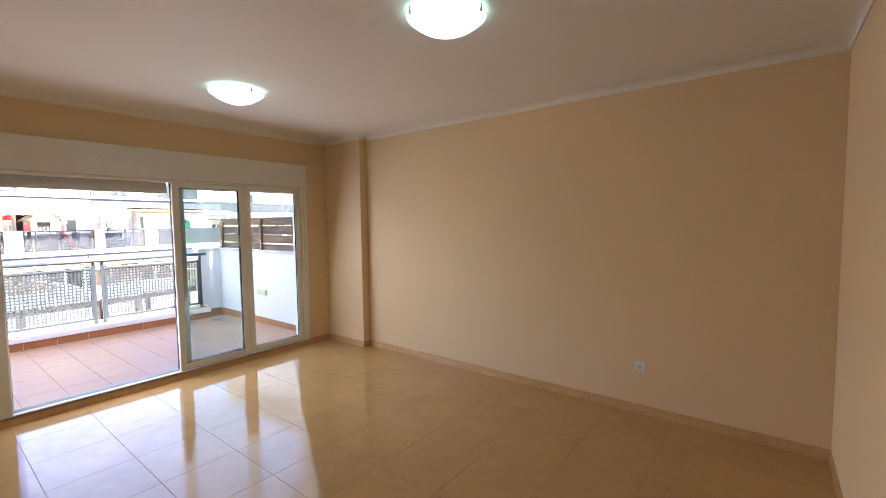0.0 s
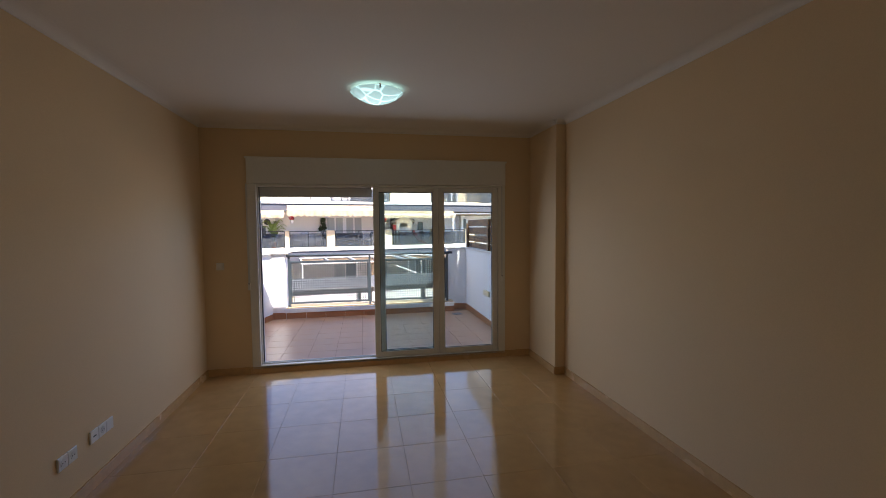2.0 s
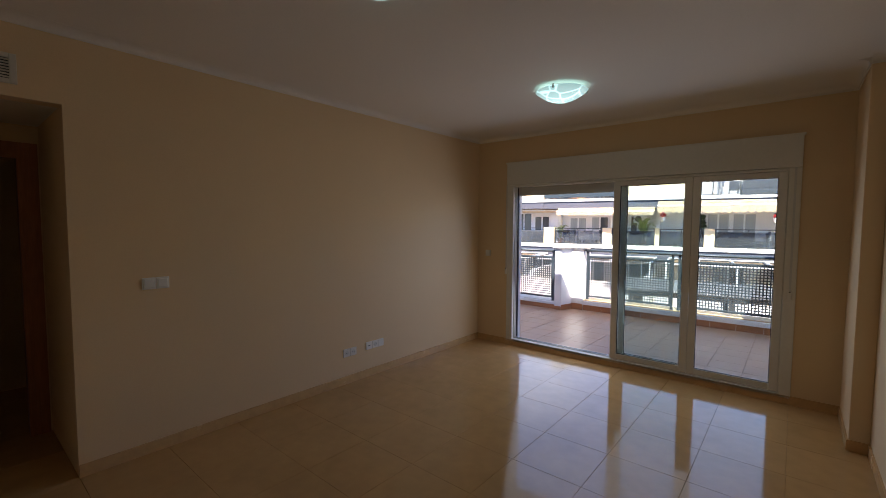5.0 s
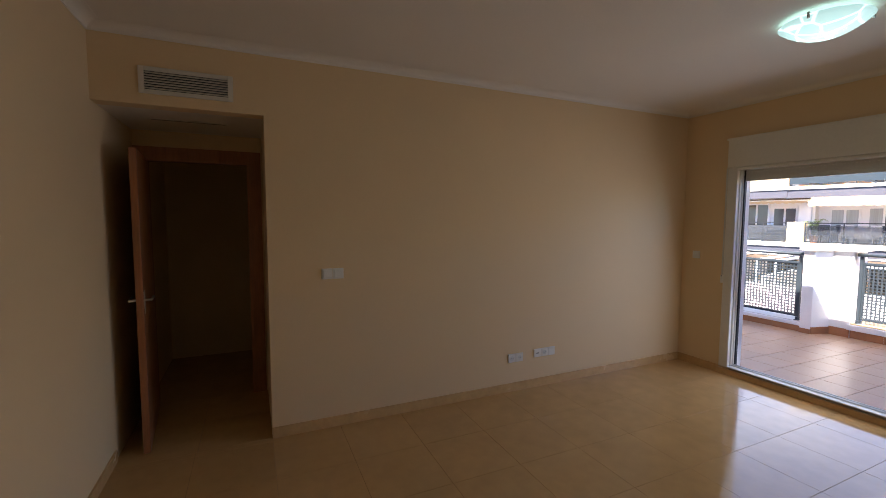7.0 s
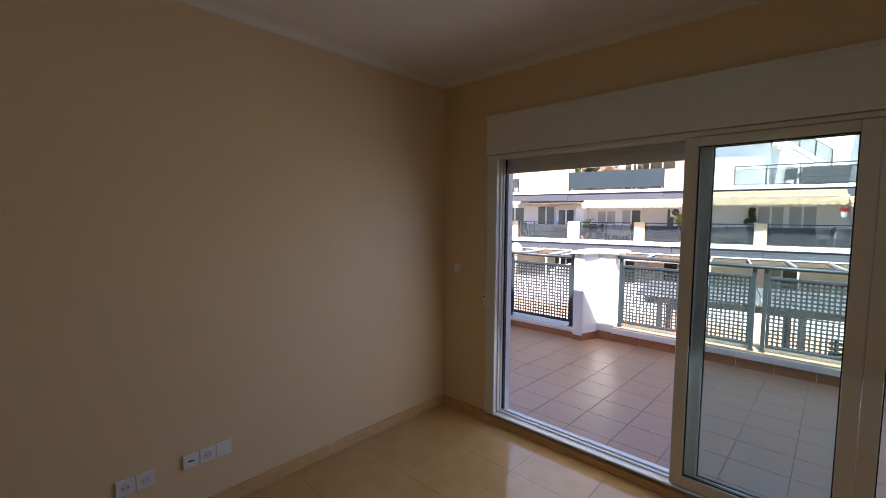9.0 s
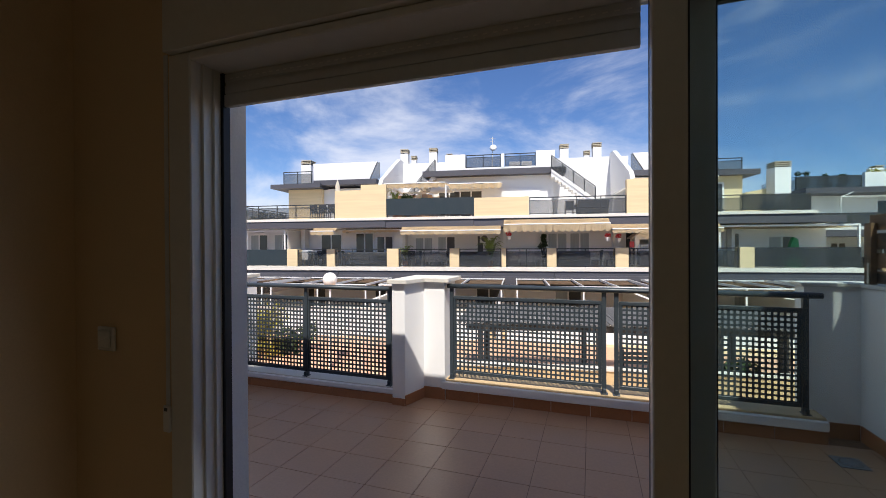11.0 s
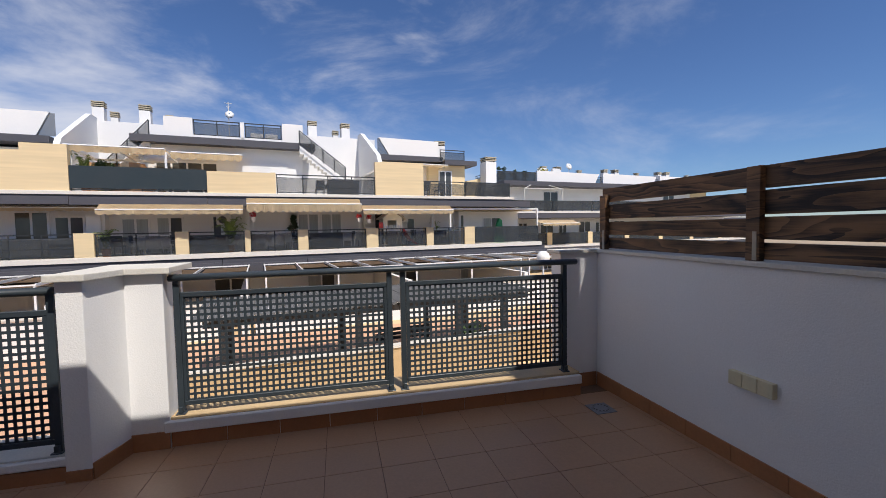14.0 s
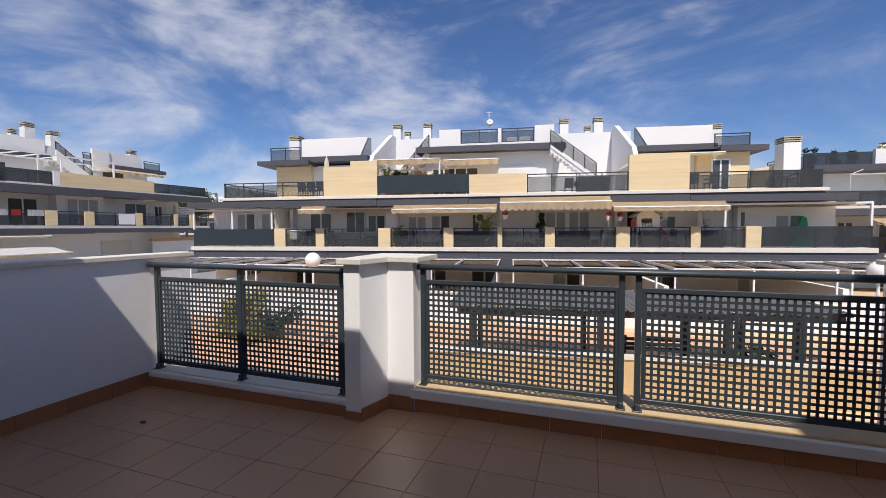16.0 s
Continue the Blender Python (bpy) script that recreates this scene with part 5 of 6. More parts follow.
side_block()
SB = pose(-32.0, 16.0, 0, 0, 0, 90)
awning(7.1, 11.6, 3.3, 6.42, 1.9, 6.05, "cream awning under the eave of the crosswise block", 0.2, None, SB)
awning(-4.5, 1.6, 0.3, 1.12, -0.8, 0.98, "rolled-out beige awning over the ground floor", 0.12, None, SB)
awning(-5.5, 1.7, -0.45, 0.36, -2.6, -0.05, "white canopy over a ground floor patio", 0.14, WHITE, SB)
for u in (-5.3, -1.9, 1.5):
    patio_post = thing("canopy_post", "slim white post under the patio canopy", "post", "canopy posts", SB @ pose(u, -2.5, GZ))
    box_part("shaft", (-0.04, 0.04, -0.04, 0.04, 0.012, -0.07 - GZ), WHITEMETAL, patio_post)
sp = thing("pergola", "white tube pergola on the roof terrace of the crosswise block", "pergola", m=SB)
for u in (-2.5, 1.75, 3.05, 6.4):
    box_part("post", (u - 0.05, u + 0.05, 0.45, 0.55, 4.35, 6.35), WHITEMETAL, sp)
for v in (0.5, 3.3):
    box_part("beam", (-2.6, 6.5, v - 0.045, v + 0.045, 6.351, 6.45), WHITEMETAL, sp)
for k in range(6):
    u = -2.4 + 1.1 * k
    box_part("rafter", (u - 0.03, u + 0.03, 0.55, 3.25, 6.36, 6.43), WHITEMETAL, sp)
row_building("apartment_building", "white terraced apartment block further back", BM @ pose(0, 6.5, 0), 19.2, 50.2, -0.30, GZ, 7, 5)
row_building("apartment_building", "distant white apartment block with chimneys", BM @ pose(0, 34, 0), 30.0, 96.0, -0.4, GZ, 12, 8)
row_building("apartment_building", "distant pale apartment block", BM @ pose(0, 44, 0), -70.0, -34.0, 0.6, GZ, 8, 9)

# steel sail frame on the far terrace
gaz = thing("gazebo_frame", "bare thin metal gazebo frame on the far terrace", "gazebo", m=BM @ pose(21.6, 7.6, 2.57))
for a, b in (((0, 0, 0), (0, 0, 2.0)), ((4, 0, 0), (4, 0, 2.0)), ((0, 0, 2.0), (2, 1, 2.7)), ((4, 0, 2.0), (2, 1, 2.7)), ((0, 0, 2.0), (4, 0, 2.0))):
    bm = bmesh.new()
    rod(bm, a, b, 0.03, n=6)
    part("tube", bm, SHUT, gaz)

# ---- things on the facing balconies ----
def patio_chair(m, label="dark rattan patio chair on the balcony", material=None):
    shell = material or RATTAN
    ob = thing("patio_chair", label, "chair", "patio chairs", m)
    box_part("seat", (-0.24, 0.24, -0.24, 0.24, 0.40, 0.46), shell, ob, w=0.01)
    bm = bmesh.new()
    bx(bm, -0.24, 0.24, -0.02, 0.02, 0, 0.48, pose(0, 0.24, 0.44, -10))
    soft(bm, 0.01)
    part("backrest", bm, shell, ob)
    for x in (-0.21, 0.21):
        for y in (-0.21, 0.21):
            box_part("leg", (x - 0.02, x + 0.02, y - 0.02, y + 0.02, 0, 0.40), shell, ob)
        box_part("armrest", (x - 0.025, x + 0.025, -0.22, 0.24, 0.62, 0.66), shell, ob)
    return ob


def sofa(m, w, label="charcoal rattan balcony sofa with grey cushions"):
    ob = thing("patio_sofa", label, "sofa", "balcony sofas", m)
    box_part("base", (-w / 2, w / 2, -0.38, 0.38, 0.05, 0.38), RATTAN, ob, w=0.02)
    box_part("backrest", (-w / 2, w / 2, 0.24, 0.40, 0.381, 0.85), RATTAN, ob, w=0.03)
    for s in (-1, 1):
        box_part("armrest", (s * w / 2 - 0.1, s * w / 2 + 0.1, -0.38, 0.235, 0.381, 0.64), RATTAN, ob, w=0.03)
    n = max(1, round(w / 0.75))
    for i in range(n):
        a = -w / 2 + 0.12 + (w - 0.24) * i / n
        box_part("cushion", (a, a + (w - 0.24) / n - 0.02, -0.36, 0.22, 0.382, 0.52), RATTAN, ob, w=0.03)
    return ob


def table(m, w, d, cloth=False):
    ob = thing("patio_table", "patio table under a white cloth" if cloth else "dark patio table on the balcony", "table", "", m)
    box_part("tabletop", (-w / 2, w / 2, -d / 2, d / 2, 0.70, 0.74), WHITEMETAL if cloth else RATTAN, ob, w=0.01)
    for x in (-w / 2 + 0.06, w / 2 - 0.06):
        for y in (-d / 2 + 0.06, d / 2 - 0.06):
            box_part("leg", (x - 0.025, x + 0.025, y - 0.025, y + 0.025, 0, 0.70), RATTAN, ob)
    if cloth:
        bm = bmesh.new()
        n = 40
        top, low = [], []
        for i in range(n):
            a = math.tau * i / n
            cx, cy = max(-1, min(1, 1.4 * math.cos(a))), max(-1, min(1, 1.4 * math.sin(a)))
            top.append(bm.verts.new((cx * (w / 2 + 0.01), cy * (d / 2 + 0.01), 0.745)))
            k = 1.0 + 0.05 * math.sin(9 * a)
            low.append(bm.verts.new((cx * (w / 2 + 0.05) * k, cy * (d / 2 + 0.05) * k, 0.25)))
        bm.faces.new(top)
        for i in range(n):
            bm.faces.new([top[i], low[i], low[(i + 1) % n], top[(i + 1) % n]])
        part("tablecloth", bm, WHITEMETAL, ob)
    return ob


def potted_palm(m, h, spread, n=16, seed=1, pot=True, material=None):
    """A pot with arching fronds, each a bent blade with leaflets."""
    rnd = random.Random(seed)
    ob = thing("potted_plant", "leafy green potted palm" if pot else "green leafy plant by the wall", "plant", "potted plants", m)
    bm = bmesh.new()
    rod(bm, (0, 0, 0), (0, 0, 0.34), 0.14, 0.19, 16)
    part("pot", bm, CLAY, ob)
    bm = bmesh.new()
    for i in range(n):
        a = math.tau * i / n + rnd.uniform(-0.3, 0.3)
        r, hh = spread * rnd.uniform(0.5, 1.0), h * rnd.uniform(0.6, 1.0)
        pts = []
        for k in range(7):
            t = k / 6
            pts.append(Vector((math.cos(a) * r * t ** 1.3, math.sin(a) * r * t ** 1.3, 0.34 + (hh - 0.34) * math.sin(t * 1.9) / math.sin(1.57))))
        side = Vector((-math.sin(a), math.cos(a), 0))
        for k in range(1, 7):
            d = (pts[k] - pts[k - 1])
            for s in (-1, 1):
                for q in (0.25, 0.75):
                    c = pts[k - 1] + d * q
                    ln = 0.30 * spread * (1.15 - k / 7)
                    tip = c + side * s * ln + d * 0.9 + Vector((0, 0, -0.06))
                    vs = [bm.verts.new(c), bm.verts.new(c + d * 0.35), bm.verts.new(tip)]
                    bm.faces.new(vs)
            vs = [bm.verts.new(p) for p in (pts[k - 1] - side * 0.008, pts[k - 1] + side * 0.008, pts[k] + side * 0.008, pts[k] - side * 0.008)]
            bm.faces.new(vs)
    part("fronds", bm, material or PALMLEAF, ob)
    return ob


def leafy(bm, c, r, n, rnd, size):
    """Leaf blades scattered in a clump."""
    for i in range(n):
        d = Vector((rnd.gauss(0, 1), rnd.gauss(0, 1), rnd.gauss(0, 0.8))).normalized() * r * rnd.random() ** 0.4
        p = Vector(c) + d
        q = Vector((rnd.uniform(-1, 1), rnd.uniform(-1, 1), rnd.uniform(-1, 1))).normalized()
        e = q.cross(Vector((0.3, 0.5, 0.8))).normalized()
        s = size * rnd.uniform(0.6, 1.3)
        bm.faces.new([bm.verts.new(p + q * s), bm.verts.new(p + e * s * 0.45), bm.verts.new(p - q * s), bm.verts.new(p - e * s * 0.45)])


def bush(m, r, h, seed, label, material=LEAF, n=900, size=0.09):
    rnd = random.Random(seed)
    ob = thing("bush", label, "bush", "", m)
    bm = bmesh.new()
    for k in range(5):
        a = k * 1.3
        rod(bm, (0, 0, 0), (math.cos(a) * r * 0.5, math.sin(a) * r * 0.5, h * 0.7), 0.03, 0.01, 6)
    part("stems", bm, BARK, ob)
    bm = bmesh.new()
    for k in range(9):
        c = (rnd.uniform(-0.6, 0.6) * r, rnd.uniform(-0.6, 0.6) * r, h * rnd.uniform(0.14, 0.9))
        leafy(bm, c, r * 0.5, n // 9, rnd, size)
    part("leaves", bm, material, ob)
    return ob


def tree(m, h, r, seed, label):
    rnd = random.Random(seed)
    ob = thing("tree", label, "tree", "far trees", m)
    bm = bmesh.new()
    rod(bm, (0, 0, 0), (0.15, 0, h * 0.6), 0.22, 0.12, 8)
    for k in range(6):
        a = k * 1.05
        rod(bm, (0.1, 0, h * (0.4 + 0.03 * k)), (math.cos(a) * r * 0.6, math.sin(a) * r * 0.6, h * 0.75), 0.09, 0.03, 6)
    part("trunk", bm, BARK, ob)
    bm = bmesh.new()
    for k in range(16):
        a, q = rnd.uniform(0, 6.28), rnd.random() ** 0.5
        leafy(bm, (math.cos(a) * r * 0.75 * q, math.sin(a) * r * 0.75 * q, h * rnd.uniform(0.58, 0.95)), r * 0.38, 330, rnd, 0.26)
    part("crown", bm, LEAF, ob)
    return ob


def closed_parasol(m, h, label="closed beige parasol on the terrace", material=None):
    ob = thing("parasol", label, "parasol", "closed parasols", m)
    bm = bmesh.new()
    rod(bm, (0, 0, 0), (0, 0, h), 0.025)
    part("pole", bm, WHITEMETAL, ob)
    box_part("foot", (-0.25, 0.25, -0.25, 0.25, 0, 0.06), FASCIA, ob, w=0.01)
    bm = bmesh.new()
    n, rings = 20, []
    for t, rr in ((0.30, 0.12), (0.42, 0.17), (0.6, 0.15), (0.66, 0.11), (0.85, 0.12), (1.0, 0.02)):
        rings.append([bm.verts.new((rr * (1 + 0.22 * math.cos(5 * math.tau * i / n)) * math.cos(math.tau * i / n), rr * (1 + 0.22 * math.cos(5 * math.tau * i / n)) * math.sin(math.tau * i / n), h * t)) for i in range(n)])
    for a, b in zip(rings, rings[1:]):
        for i in range(n):
            bm.faces.new([a[i], a[(i + 1) % n], b[(i + 1) % n], b[i]])
    part("folded_canopy", bm, material or BEIGECLOTH, ob, "", True)
    return ob


def on_b(u, v, z, turn=0):
    return BM @ pose(u, v, z, 0, 0, turn)


for u, v, t in ((-12.0, 1.3, 180), (-11.3, 1.5, 170), (-10.7, 1.3, 200), (-9.4, 0.8, 90), (-5.3, 0.9, 180), (-4.6, 1.3, 160), (-3.4, 1.2, 200), (2.1, 1.2, 190), (5.6, 1.4, 200), (9.0, 1.2, 180)):
    patio_chair(on_b(u, v, Z1, t))
table(on_b(-11.2, 0.8, Z1), 1.2, 0.7)
sofa(on_b(-8.5, 1.0, Z1, 180), 1.7)
sofa(on_b(-7.0, 0.7, Z1, 180), 1.2)
sofa(on_b(-1.6, 0.6, Z1, 180), 1.7)
sofa(on_b(4.3, 0.8, Z1, 180), 2.3)
sofa(on_b(10.6, 0.8, Z1, 180), 1.6)
table(on_b(-3.9, 1.2, Z1), 1.1, 0.9, True)
table(on_b(1.5, 1.0, Z1), 1.0, 0.7, True)
for u, v, t in ((-4.45, 0.55, 200), (-3.2, 0.6, 150), (0.75, 0.7, 170), (1.15, 1.35, 200), (2.2, 0.6, 140), (5.1, 0.6, 170), (5.55, 0.75, 210)):
    patio_chair(on_b(u, v, Z1, t), "white plastic patio chair on the balcony", WHITEMETAL)
for u, v, w in ((0.9, 1.1, 0.9), (8.75, 0.9, 0.7), (-11.9, 0.7, 0.8)):
    rack = thing("drying_rack", "folding laundry rack hung with pale cloths", "drying rack", "drying racks", on_b(u, v, Z1))
    for q in (-0.25, 0.25):
        bm = bmesh.new()
        rod(bm, (-w / 2, -q, 0), (-w / 2, q, 0.95), 0.012, n=6)
        rod(bm, (w / 2, -q, 0), (w / 2, q, 0.95), 0.012, n=6)
        rod(bm, (-w / 2, q, 0.95), (w / 2, q, 0.95), 0.012, n=6)
        part("frame", bm, WHITEMETAL, rack)
    for k, c in enumerate((WHITEMETAL, CURTAIN, BEIGECLOTH)):
        y = -0.2 + 0.2 * k
        box_part("cloth", (-w * 0.42, w * (0.1 + 0.15 * k), y - 0.008, y + 0.008, 0.40, 0.965), c, rack, w=0.003)
for u, z in ((-0.95, 1.95), (8.6, 1.95)):
    unit = thing("air_conditioner", "white outdoor air-conditioning unit on the balcony wall", "air conditioner", "balcony air conditioners", on_b(u, BV - 0.16, z))
    box_part("housing", (-0.36, 0.36, -0.15, 0.155, -0.25, 0.25), WHITEMETAL, unit, w=0.02)
    bm = bmesh.new()
    bmesh.ops.create_cone(bm, cap_ends=True, segments=20, radius1=0.19, radius2=0.19, depth=0.012, matrix=pose(-0.08, -0.158, 0, 90))
    part("fan_grille", bm, FASCIA, unit)
potted_palm(on_b(-5.6, 0.35, Z1), 1.35, 0.5, 14, 2)
potted_palm(on_b(-0.65, 0.5, Z1), 1.75, 0.75, 20, 3)
potted_palm(on_b(10.75, 1.6, Z1), 1.5, 0.4, 14, 4)
bush(on_b(2.35, 1.45, Z1), 0.30, 2.0, 5, "tall green creeper by the balcony wall", LEAF, 900, 0.07)
potted_palm(on_b(-6.35, 0.9, Z2), 1.75, 0.55, 18, 6)
bush(on_b(-5.6, 0.9, Z2), 0.4, 1.55, 7, "dark green shrub on the roof terrace", LEAF, 700, 0.07)
for u in (-11.6, -11.0, -10.4):
    patio_chair(on_b(u, 1.0, Z2, 190), "dark metal chair on the roof terrace")
table(on_b(-10.9, 1.7, Z2), 1.3, 0.8)
closed_parasol(on_b(-10.35, 1.6, Z2), 2.55)
closed_parasol(on_b(10.45, 1.2, Z1), 1.9, "closed white parasol leaning on the balcony wall", WHITEMETAL)
closed_parasol(pose(-33.3, 27.95, 1.66), 1.95, "closed beige parasol on the far balcony")
for u, v, t in ((3.9, 2.0, 180), (5.0, 1.6, 160), (5.7, 1.6, 200), (10.0, 1.2, 180), (11.0, 1.4, 190)):
    patio_chair(on_b(u, v, Z2, t), "dark patio chair on the roof terrace")
sofa(on_b(5.0, 1.0, Z2, 180), 1.6)

# flower pots hung on the balcony posts
for u, z in ((0.42, 1.95), (5.65, 1.85), (6.2, 1.80)):
    ob = thing("flower_pot", "white hanging pot with red flowers", "flower pot", "hanging flower pots", on_b(u, -0.02, z))
    bm = bmesh.new()
    rod(bm, (0, 0, -0.12), (0, 0, 0.10), 0.09, 0.13, 14)
    part("pot", bm, WHITEMETAL, ob)
    bm = bmesh.new()
    leafy(bm, (0, 0, 0.2), 0.16, 90, random.Random(int(u * 10)), 0.05)
    part("flowers", bm, REDFL, ob)
    bm = bmesh.new()
    rod(bm, (0, 0, -0.12), (0, 0, 1.36 - z), 0.012, n=6)
    part("stake", bm, WHITEMETAL, ob)

# children's play house with a slide
ph = thing("play_house", "beige toy play house with a red side panel", "play house", m=on_b(7.6, 0.58, Z1))
for x in (-0.5, 0.5):
    for y in (-0.4, 0.4):
        box_part("leg", (x - 0.04, x + 0.04, y - 0.04, y + 0.04, 0, 1.0), TOYWALL, ph)
box_part("deck", (-0.56, 0.56, -0.46, 0.46, 1.0, 1.05), TOYWALL, ph)
for b in ((-0.55, -0.32, -0.45, -0.41), (0.20, 0.55, -0.45, -0.41), (-0.55, 0.55, 0.41, 0.45), (-0.55, -0.51, -0.41, 0.41), (0.51, 0.55, -0.41, 0.41)):
    box_part("wall", (b[0], b[1], b[2], b[3], 1.05, 1.62), TOYWALL, ph)
box_part("wall", (-0.32, 0.20, -0.45, -0.41, 1.48, 1.62), TOYWALL, ph)
bm = bmesh.new()
prism(bm, [(-0.55, 1.62), (0.55, 1.62), (0.0, 2.02)], -0.45, -0.41, "y")
part("gable", bm, TOYWALL, ph)
for s in (-1, 1):
    bm = bmesh.new()
    prism(bm, [(s * 0.72, 1.52), (s * 0.72, 1.57), (0, 2.09), (0, 2.04)], -0.55, 0.55, "y")
    part("roof_panel", bm, TOYROOF, ph)
for k in range(8):
    x = -0.48 + k * 0.137
    box_part("picket", (x - 0.035, x + 0.035, -0.50, -0.47, 0.82, 1.22), PLATE, ph)
bm = bmesh.new()
prism(bm, [(0.57, 0.98), (0.75, 0.98), (1.15, 0.42), (1.6, 0.10), (1.6, 0.02), (1.05, 0.30)], -0.20, 0.20, "y")
part("slide", bm, REDPL, ph, "red plastic slide")
box_part("side_panel", (-0.80, -0.57, -0.42, -0.38, 1.05, 1.38), REDPL, ph)

ob = thing("garden_toy", "bright green plastic toy by the balcony wall", "toy", m=on_b(15.0, 1.0, Z1))
bm = bmesh.new()
prism(bm, [(-0.35, 0), (0.35, 0), (0.2, 1.45), (0.02, 1.55), (-0.12, 1.2)], -0.12, 0.12, "y")
part("body", bm, GREENTOY, ob)

# aerial on the roof
ob = thing("roof_aerial", "slim metal roof mast with a small white dish", "aerial", m=on_b(-0.75, 5.6, 6.1))
bm = bmesh.new()
rod(bm, (0, 0, 0), (0, 0, 2.95), 0.025, n=6)
part("mast", bm, SHUT, ob)
bm = bmesh.new()
bmesh.ops.create_cone(bm, cap_ends=False, segments=18, radius1=0.24, radius2=0.05, depth=0.10, matrix=pose(0.05, -0.1, 2.2, 75))
bmesh.ops.solidify(bm, geom=list(bm.faces), thickness=0.015)
part("dish", bm, WHITEMETAL, ob, "small white dish", True)
bm = bmesh.new()
rod(bm, (-0.2, 0, 2.85), (0.2, 0, 2.85), 0.015, n=6)
rod(bm, (-0.15, 0, 2.65), (0.15, 0, 2.65), 0.012, n=6)
part("cross_bar", bm, SHUT, ob)

# plants and clutter on the roof of the further block
FB = BM @ pose(-1.8, 6.5, 0)
RZ = -0.30 + 2.87 + 2.7
for u, v, r, hh, sd, mt, lb in ((22.6, 3.4, 0.4, 1.5, 41, LEAF, "dark potted shrub on the further roof terrace"), (24.0, 3.4, 0.35, 1.2, 42, LEAF, "dark potted shrub on the further roof terrace"), (25.2, 3.5, 0.4, 1.25, 43, LEAF, "dark potted shrub on the further roof terrace"), (27.3, 3.9, 0.7, 1.5, 44, YELLOWLEAF, "yellow-green shrub behind the roof parapet")):
    bush(FB @ pose(u, v, RZ), r, hh, sd, lb, mt, 420, 0.09)
ob = thing("satellite_dish", "small white satellite dish on the further roof", "satellite dish", m=FB @ pose(30.6, 4.0, RZ))
bm = bmesh.new()
rod(bm, (0, 0, 0), (0, 0, 1.9), 0.03, n=6)
part("mast", bm, SHUT, ob)
bm = bmesh.new()
bmesh.ops.create_cone(bm, cap_ends=False, segments=18, radius1=0.34, radius2=0.06, depth=0.12, matrix=pose(0, -0.1, 1.85, 70))
bmesh.ops.solidify(bm, geom=list(bm.faces), thickness=0.015)
part("dish", bm, WHITEMETAL, ob, "", True)

# laundry on the side building
for y, w, c in ((15.3, 0.5, WHITEMETAL), (15.95, 0.48, REDPL), (16.75, 0.85, WHITEMETAL)):
    ob = thing("hung_towel", "red towel over the balcony rail" if c is REDPL else "white towel over the balcony rail", "towel", "hung towels")
    bm = bmesh.new()
    n = 10
    rows = [[bm.verts.new((-31.90 + 0.02 * math.sin(3 * i + j), y + w * i / n, 2.67 - 0.13 * j)) for i in range(n + 1)] for j in range(4)]
    for a, b in zip(rows, rows[1:]):
        for i in range(n):
            bm.faces.new([a[i], a[i + 1], b[i + 1], b[i]])
    bmesh.ops.solidify(bm, geom=list(bm.faces), thickness=0.02)
    part("cloth", bm, c, ob)

# ---- the courtyard below ----
def garden_wall(u0, u1, v, h, material, label):
    ob = thing("garden_wall", label, "wall", "", BM, "structure")
    box_part("wall_body", (u0, u1, v - 0.1, v + 0.1, GZ, GZ + h), material, ob)
    box_part("coping", (u0 - 0.03, u1 + 0.03, v - 0.14, v + 0.14, GZ + h + 0.001, GZ + h + 0.06), CAP, ob)
    return ob


garden_wall(-19, -0.6, -4.85, 1.28, WHITE, "white garden wall of the ground-floor flats")
garden_wall(0.4, 19, -4.85, 1.28, WHITE, "white garden wall of the ground-floor flats")
garden_wall(-1.6, 12, -12.2, 0.95, SILL, "low tan wall of the courtyard terrace with pale coping")
for u in (-12.6, -5.9, 0.0, 6.9, 13.2):
    ob = thing("garden_wall", "white dividing wall between ground-floor gardens", "wall", "", BM, "structure")
    box_part("wall_body", (u - 0.1, u + 0.1, -4.7, 1.7, GZ, GZ + 1.7), WHITE, ob)

perg = thing("reed_pergola", "dark wooden pergola with a grey reed roof", "pergola", m=BM)
for u in (-0.2, 3.0, 5.9, 7.45):
    for v in (-11.8, -9.2):
        box_part("post", (u - 0.075, u + 0.075, v - 0.075, v + 0.075, GZ, -0.85), DARKWOOD, perg)
for v in (-11.8, -9.2):
    box_part("beam", (-0.6, 8.3, v - 0.07, v + 0.07, -0.85, -0.68), DARKWOOD, perg)
rnd = random.Random(11)
bm = bmesh.new()
for i in range(140):
    u = -0.8 + i * 0.0660
    rod(bm, (u, -12.0 + rnd.uniform(-0.12, 0.12), -0.63 + rnd.uniform(-0.02, 0.02)), (u + rnd.uniform(-0.02, 0.02), -8.9, -0.60 + rnd.uniform(-0.02, 0.02)), 0.034, n=5)
part("reed_mat", bm, REED, perg, "weathered grey reed mat")
bench = thing("garden_bench", "dark slatted garden bench under the pergola", "bench", m=on_b(4.6, -11.0, GZ))
for k in range(4):
    box_part("slat", (-0.9, 0.9, -0.25 + k * 0.12, -0.16 + k * 0.12, 0.42, 0.46), DARKWOOD, bench)
for k in range(3):
    box_part("back_slat", (-0.9, 0.9, 0.24, 0.27, 0.75 + k * 0.13, 0.84 + k * 0.13), DARKWOOD, bench)
for x in (-0.75, 0.75):
    box_part("leg", (x - 0.04, x + 0.04, -0.25, 0.239, 0, 0.42), DARKWOOD, bench)
    box_part("back_post", (x - 0.04, x + 0.04, 0.271, 0.31, 0, 1.15), DARKWOOD, bench)
bush(on_b(6.6, -11.4, GZ), 0.6, 1.1, 21, "dark leafy shrub under the pergola", LEAF, 500, 0.12)
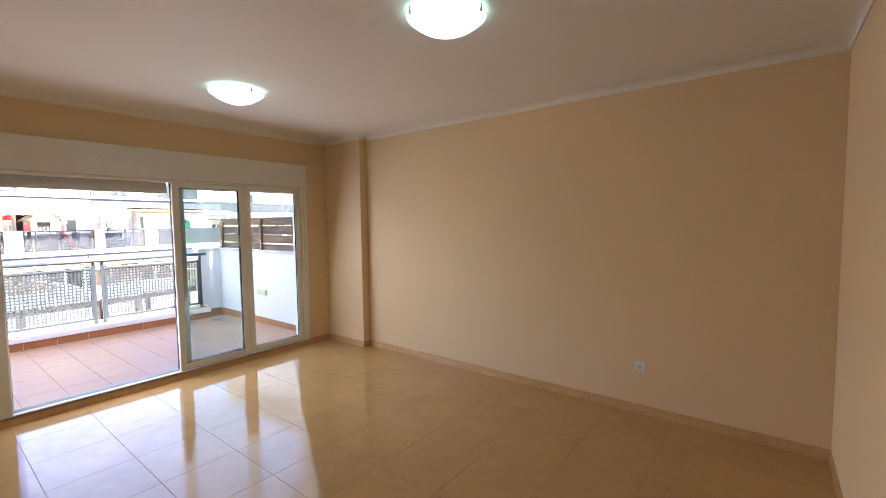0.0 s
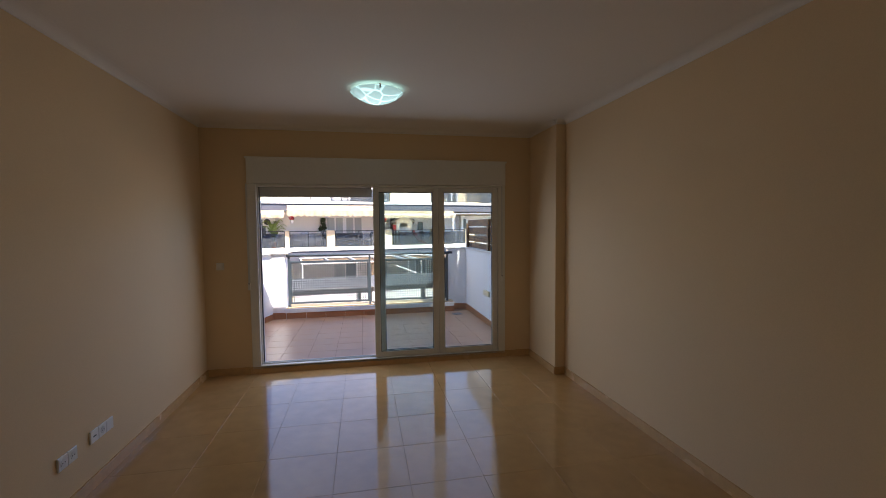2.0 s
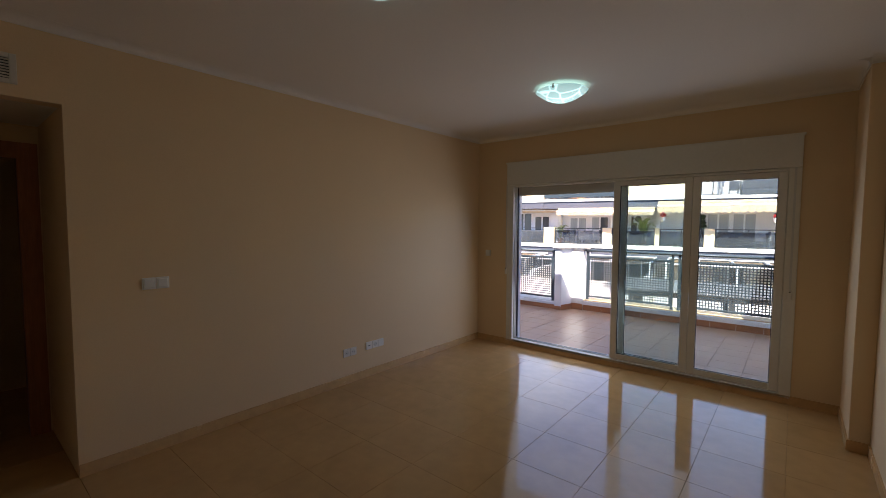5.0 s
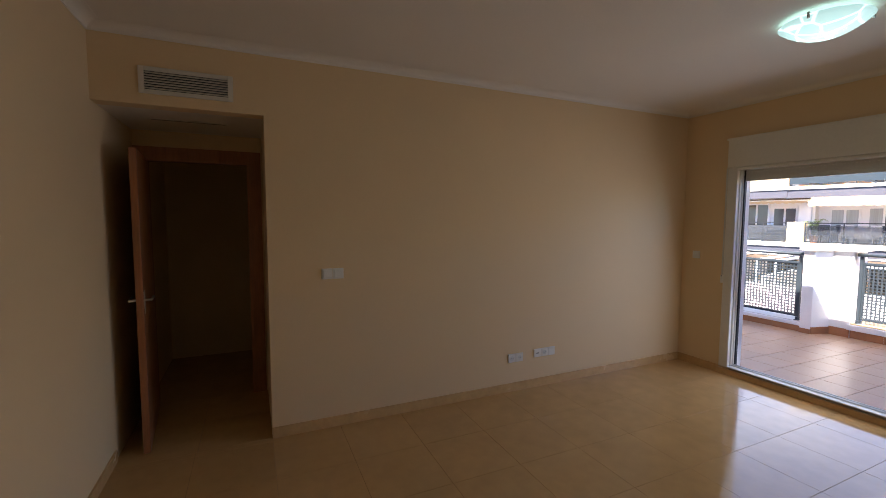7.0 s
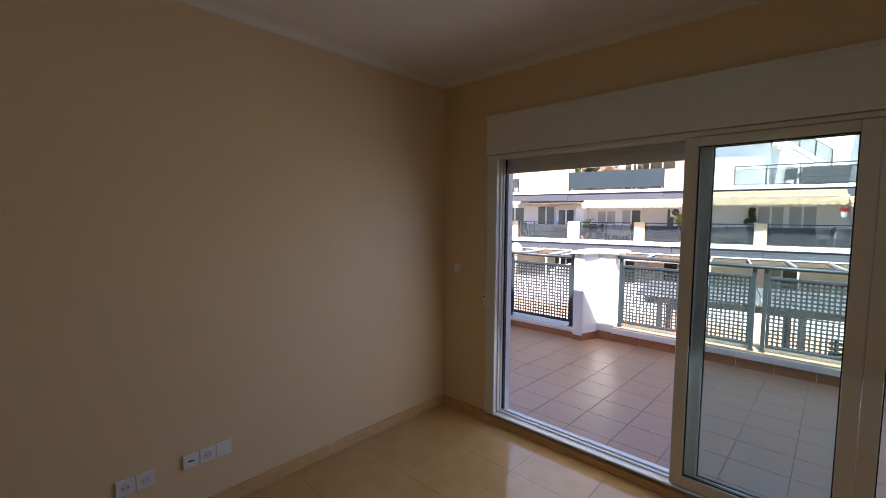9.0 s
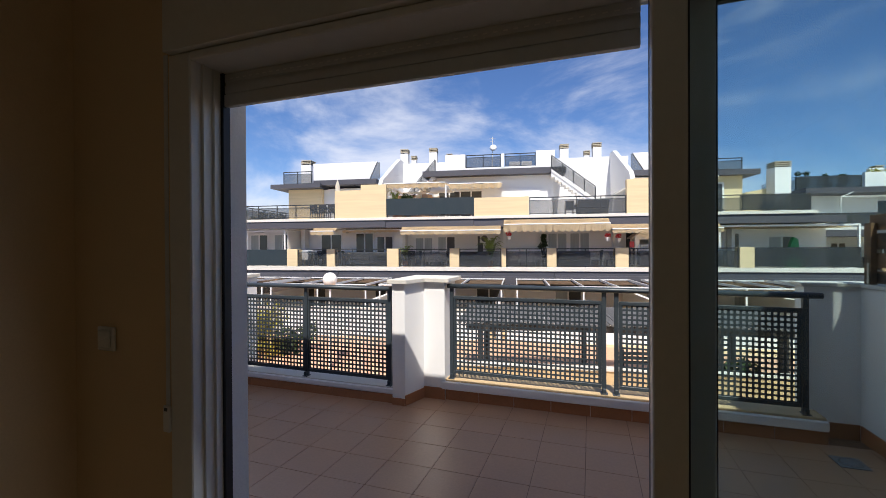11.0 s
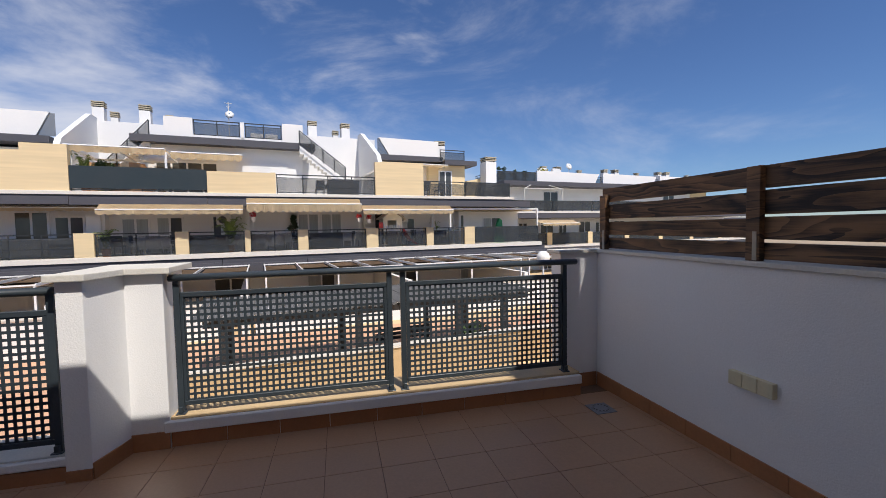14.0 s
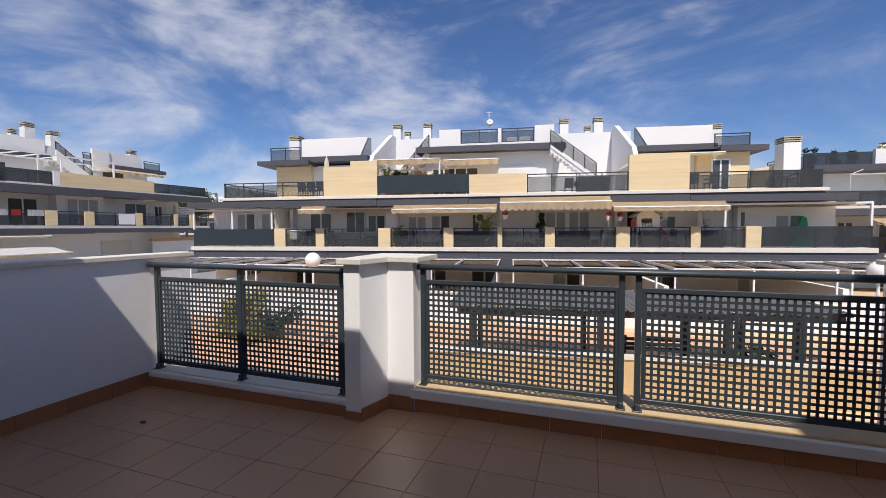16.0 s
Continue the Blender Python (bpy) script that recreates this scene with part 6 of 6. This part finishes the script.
bush(on_b(-9.3, -8.4, GZ), 1.25, 1.9, 22, "sunlit yellow-green courtyard bush", YELLOWLEAF, 2200, 0.11)
bush(on_b(-7.9, -8.2, GZ), 0.8, 0.9, 23, "low green courtyard bush", LEAF, 900, 0.10)
for u, v, z in ((-5.55, -10.0, 0.36), (10.29, -10.0, 0.19)):
    ob = thing("globe_lamp", "white globe street lamp on a slim pole", "street lamp", "globe lamps", on_b(u, v, GZ))
    bm = bmesh.new()
    rod(bm, (0, 0, 0), (0, 0, z - GZ - 0.2), 0.045, 0.035, 10)
    part("pole", bm, WHITEMETAL, ob)
    bm = bmesh.new()
    bmesh.ops.create_uvsphere(bm, u_segments=24, v_segments=14, radius=0.25, matrix=Matrix.Translation((0, 0, z - GZ)))
    part("globe", bm, GLOBE, ob, "opal white globe", True)
    bm = bmesh.new()
    rod(bm, (0, 0, z - GZ - 0.26), (0, 0, z - GZ - 0.19), 0.07, 0.11, 14)
    part("collar", bm, DARKRAIL, ob)
# neighbour's terrace beside ours
structure("neighbour_terrace_wall", [(-9.0, -8.8, 0.5, 4.6, -2.7, 0.98)], WHITE, "white terrace wall of the neighbouring flat", "wall")
for x, y, h, r, sd in ((-48, 52, 9.0, 4.5, 31), (-42, 56, 8.2, 4.0, 32), (-55, 47, 9.5, 4.5, 33), (-37, 62, 8.5, 4.5, 34), (60, 75, 8, 4, 35)):
    tree(pose(x, y, GZ), h, r, sd, "green pine tree behind the apartment blocks")


# ---- floor tiles ----
TP = 0.4675
TX0, TY0 = 1.005, -0.42
for i in range(-3, 7):
    for j in range(-10, 2):
        x0, x1 = max(TX0 + i * TP, XL - 0.001), min(TX0 + (i + 1) * TP, XR)
        y0, y1 = max(TY0 + (j - 1) * TP * 1.016, YB), min(TY0 + j * TP * 1.016, YW)
        if x1 - x0 > 0.02 and y1 - y0 > 0.02:
            tile_piece("tile", x0 + 0.0008, x1 - 0.0008, y0 + 0.0008, y1 - 0.0008, 0.0, 0.006, TILE, floor, 0.0008)
for i in range(5):
    for j in range(2):
        x1 = XL - 0.002 - i * TP
        y0 = YB + j * TP
        tile_piece("tile", x1 - TP + 0.002, x1, y0, y0 + TP - 0.003, 0.0, 0.006, TILE, floor, 0.0008)
P = 0.328
for i in range(-10, 9):
    for j in range(-8, 4):
        x0, x1 = max(0.99 + i * P, TXL), min(0.99 + (i + 1) * P, TXR)
        y0, y1 = max(2.37 + (j - 1) * P, YO), min(2.37 + j * P, 3.03)
        if x1 <= 0.04:
            y1 = min(y1, 2.74)
        if x1 - x0 > 0.02 and y1 - y0 > 0.02:
            piece = tile_piece("tile", x0 + 0.0018, x1 - 0.0018, y0 + 0.0018, y1 - 0.0018, fall((y0 + y1) / 2), 0.003, TTILE, tfloor, 0.001)
            piece.rotation_euler = (-math.atan(FALL), 0, 0)
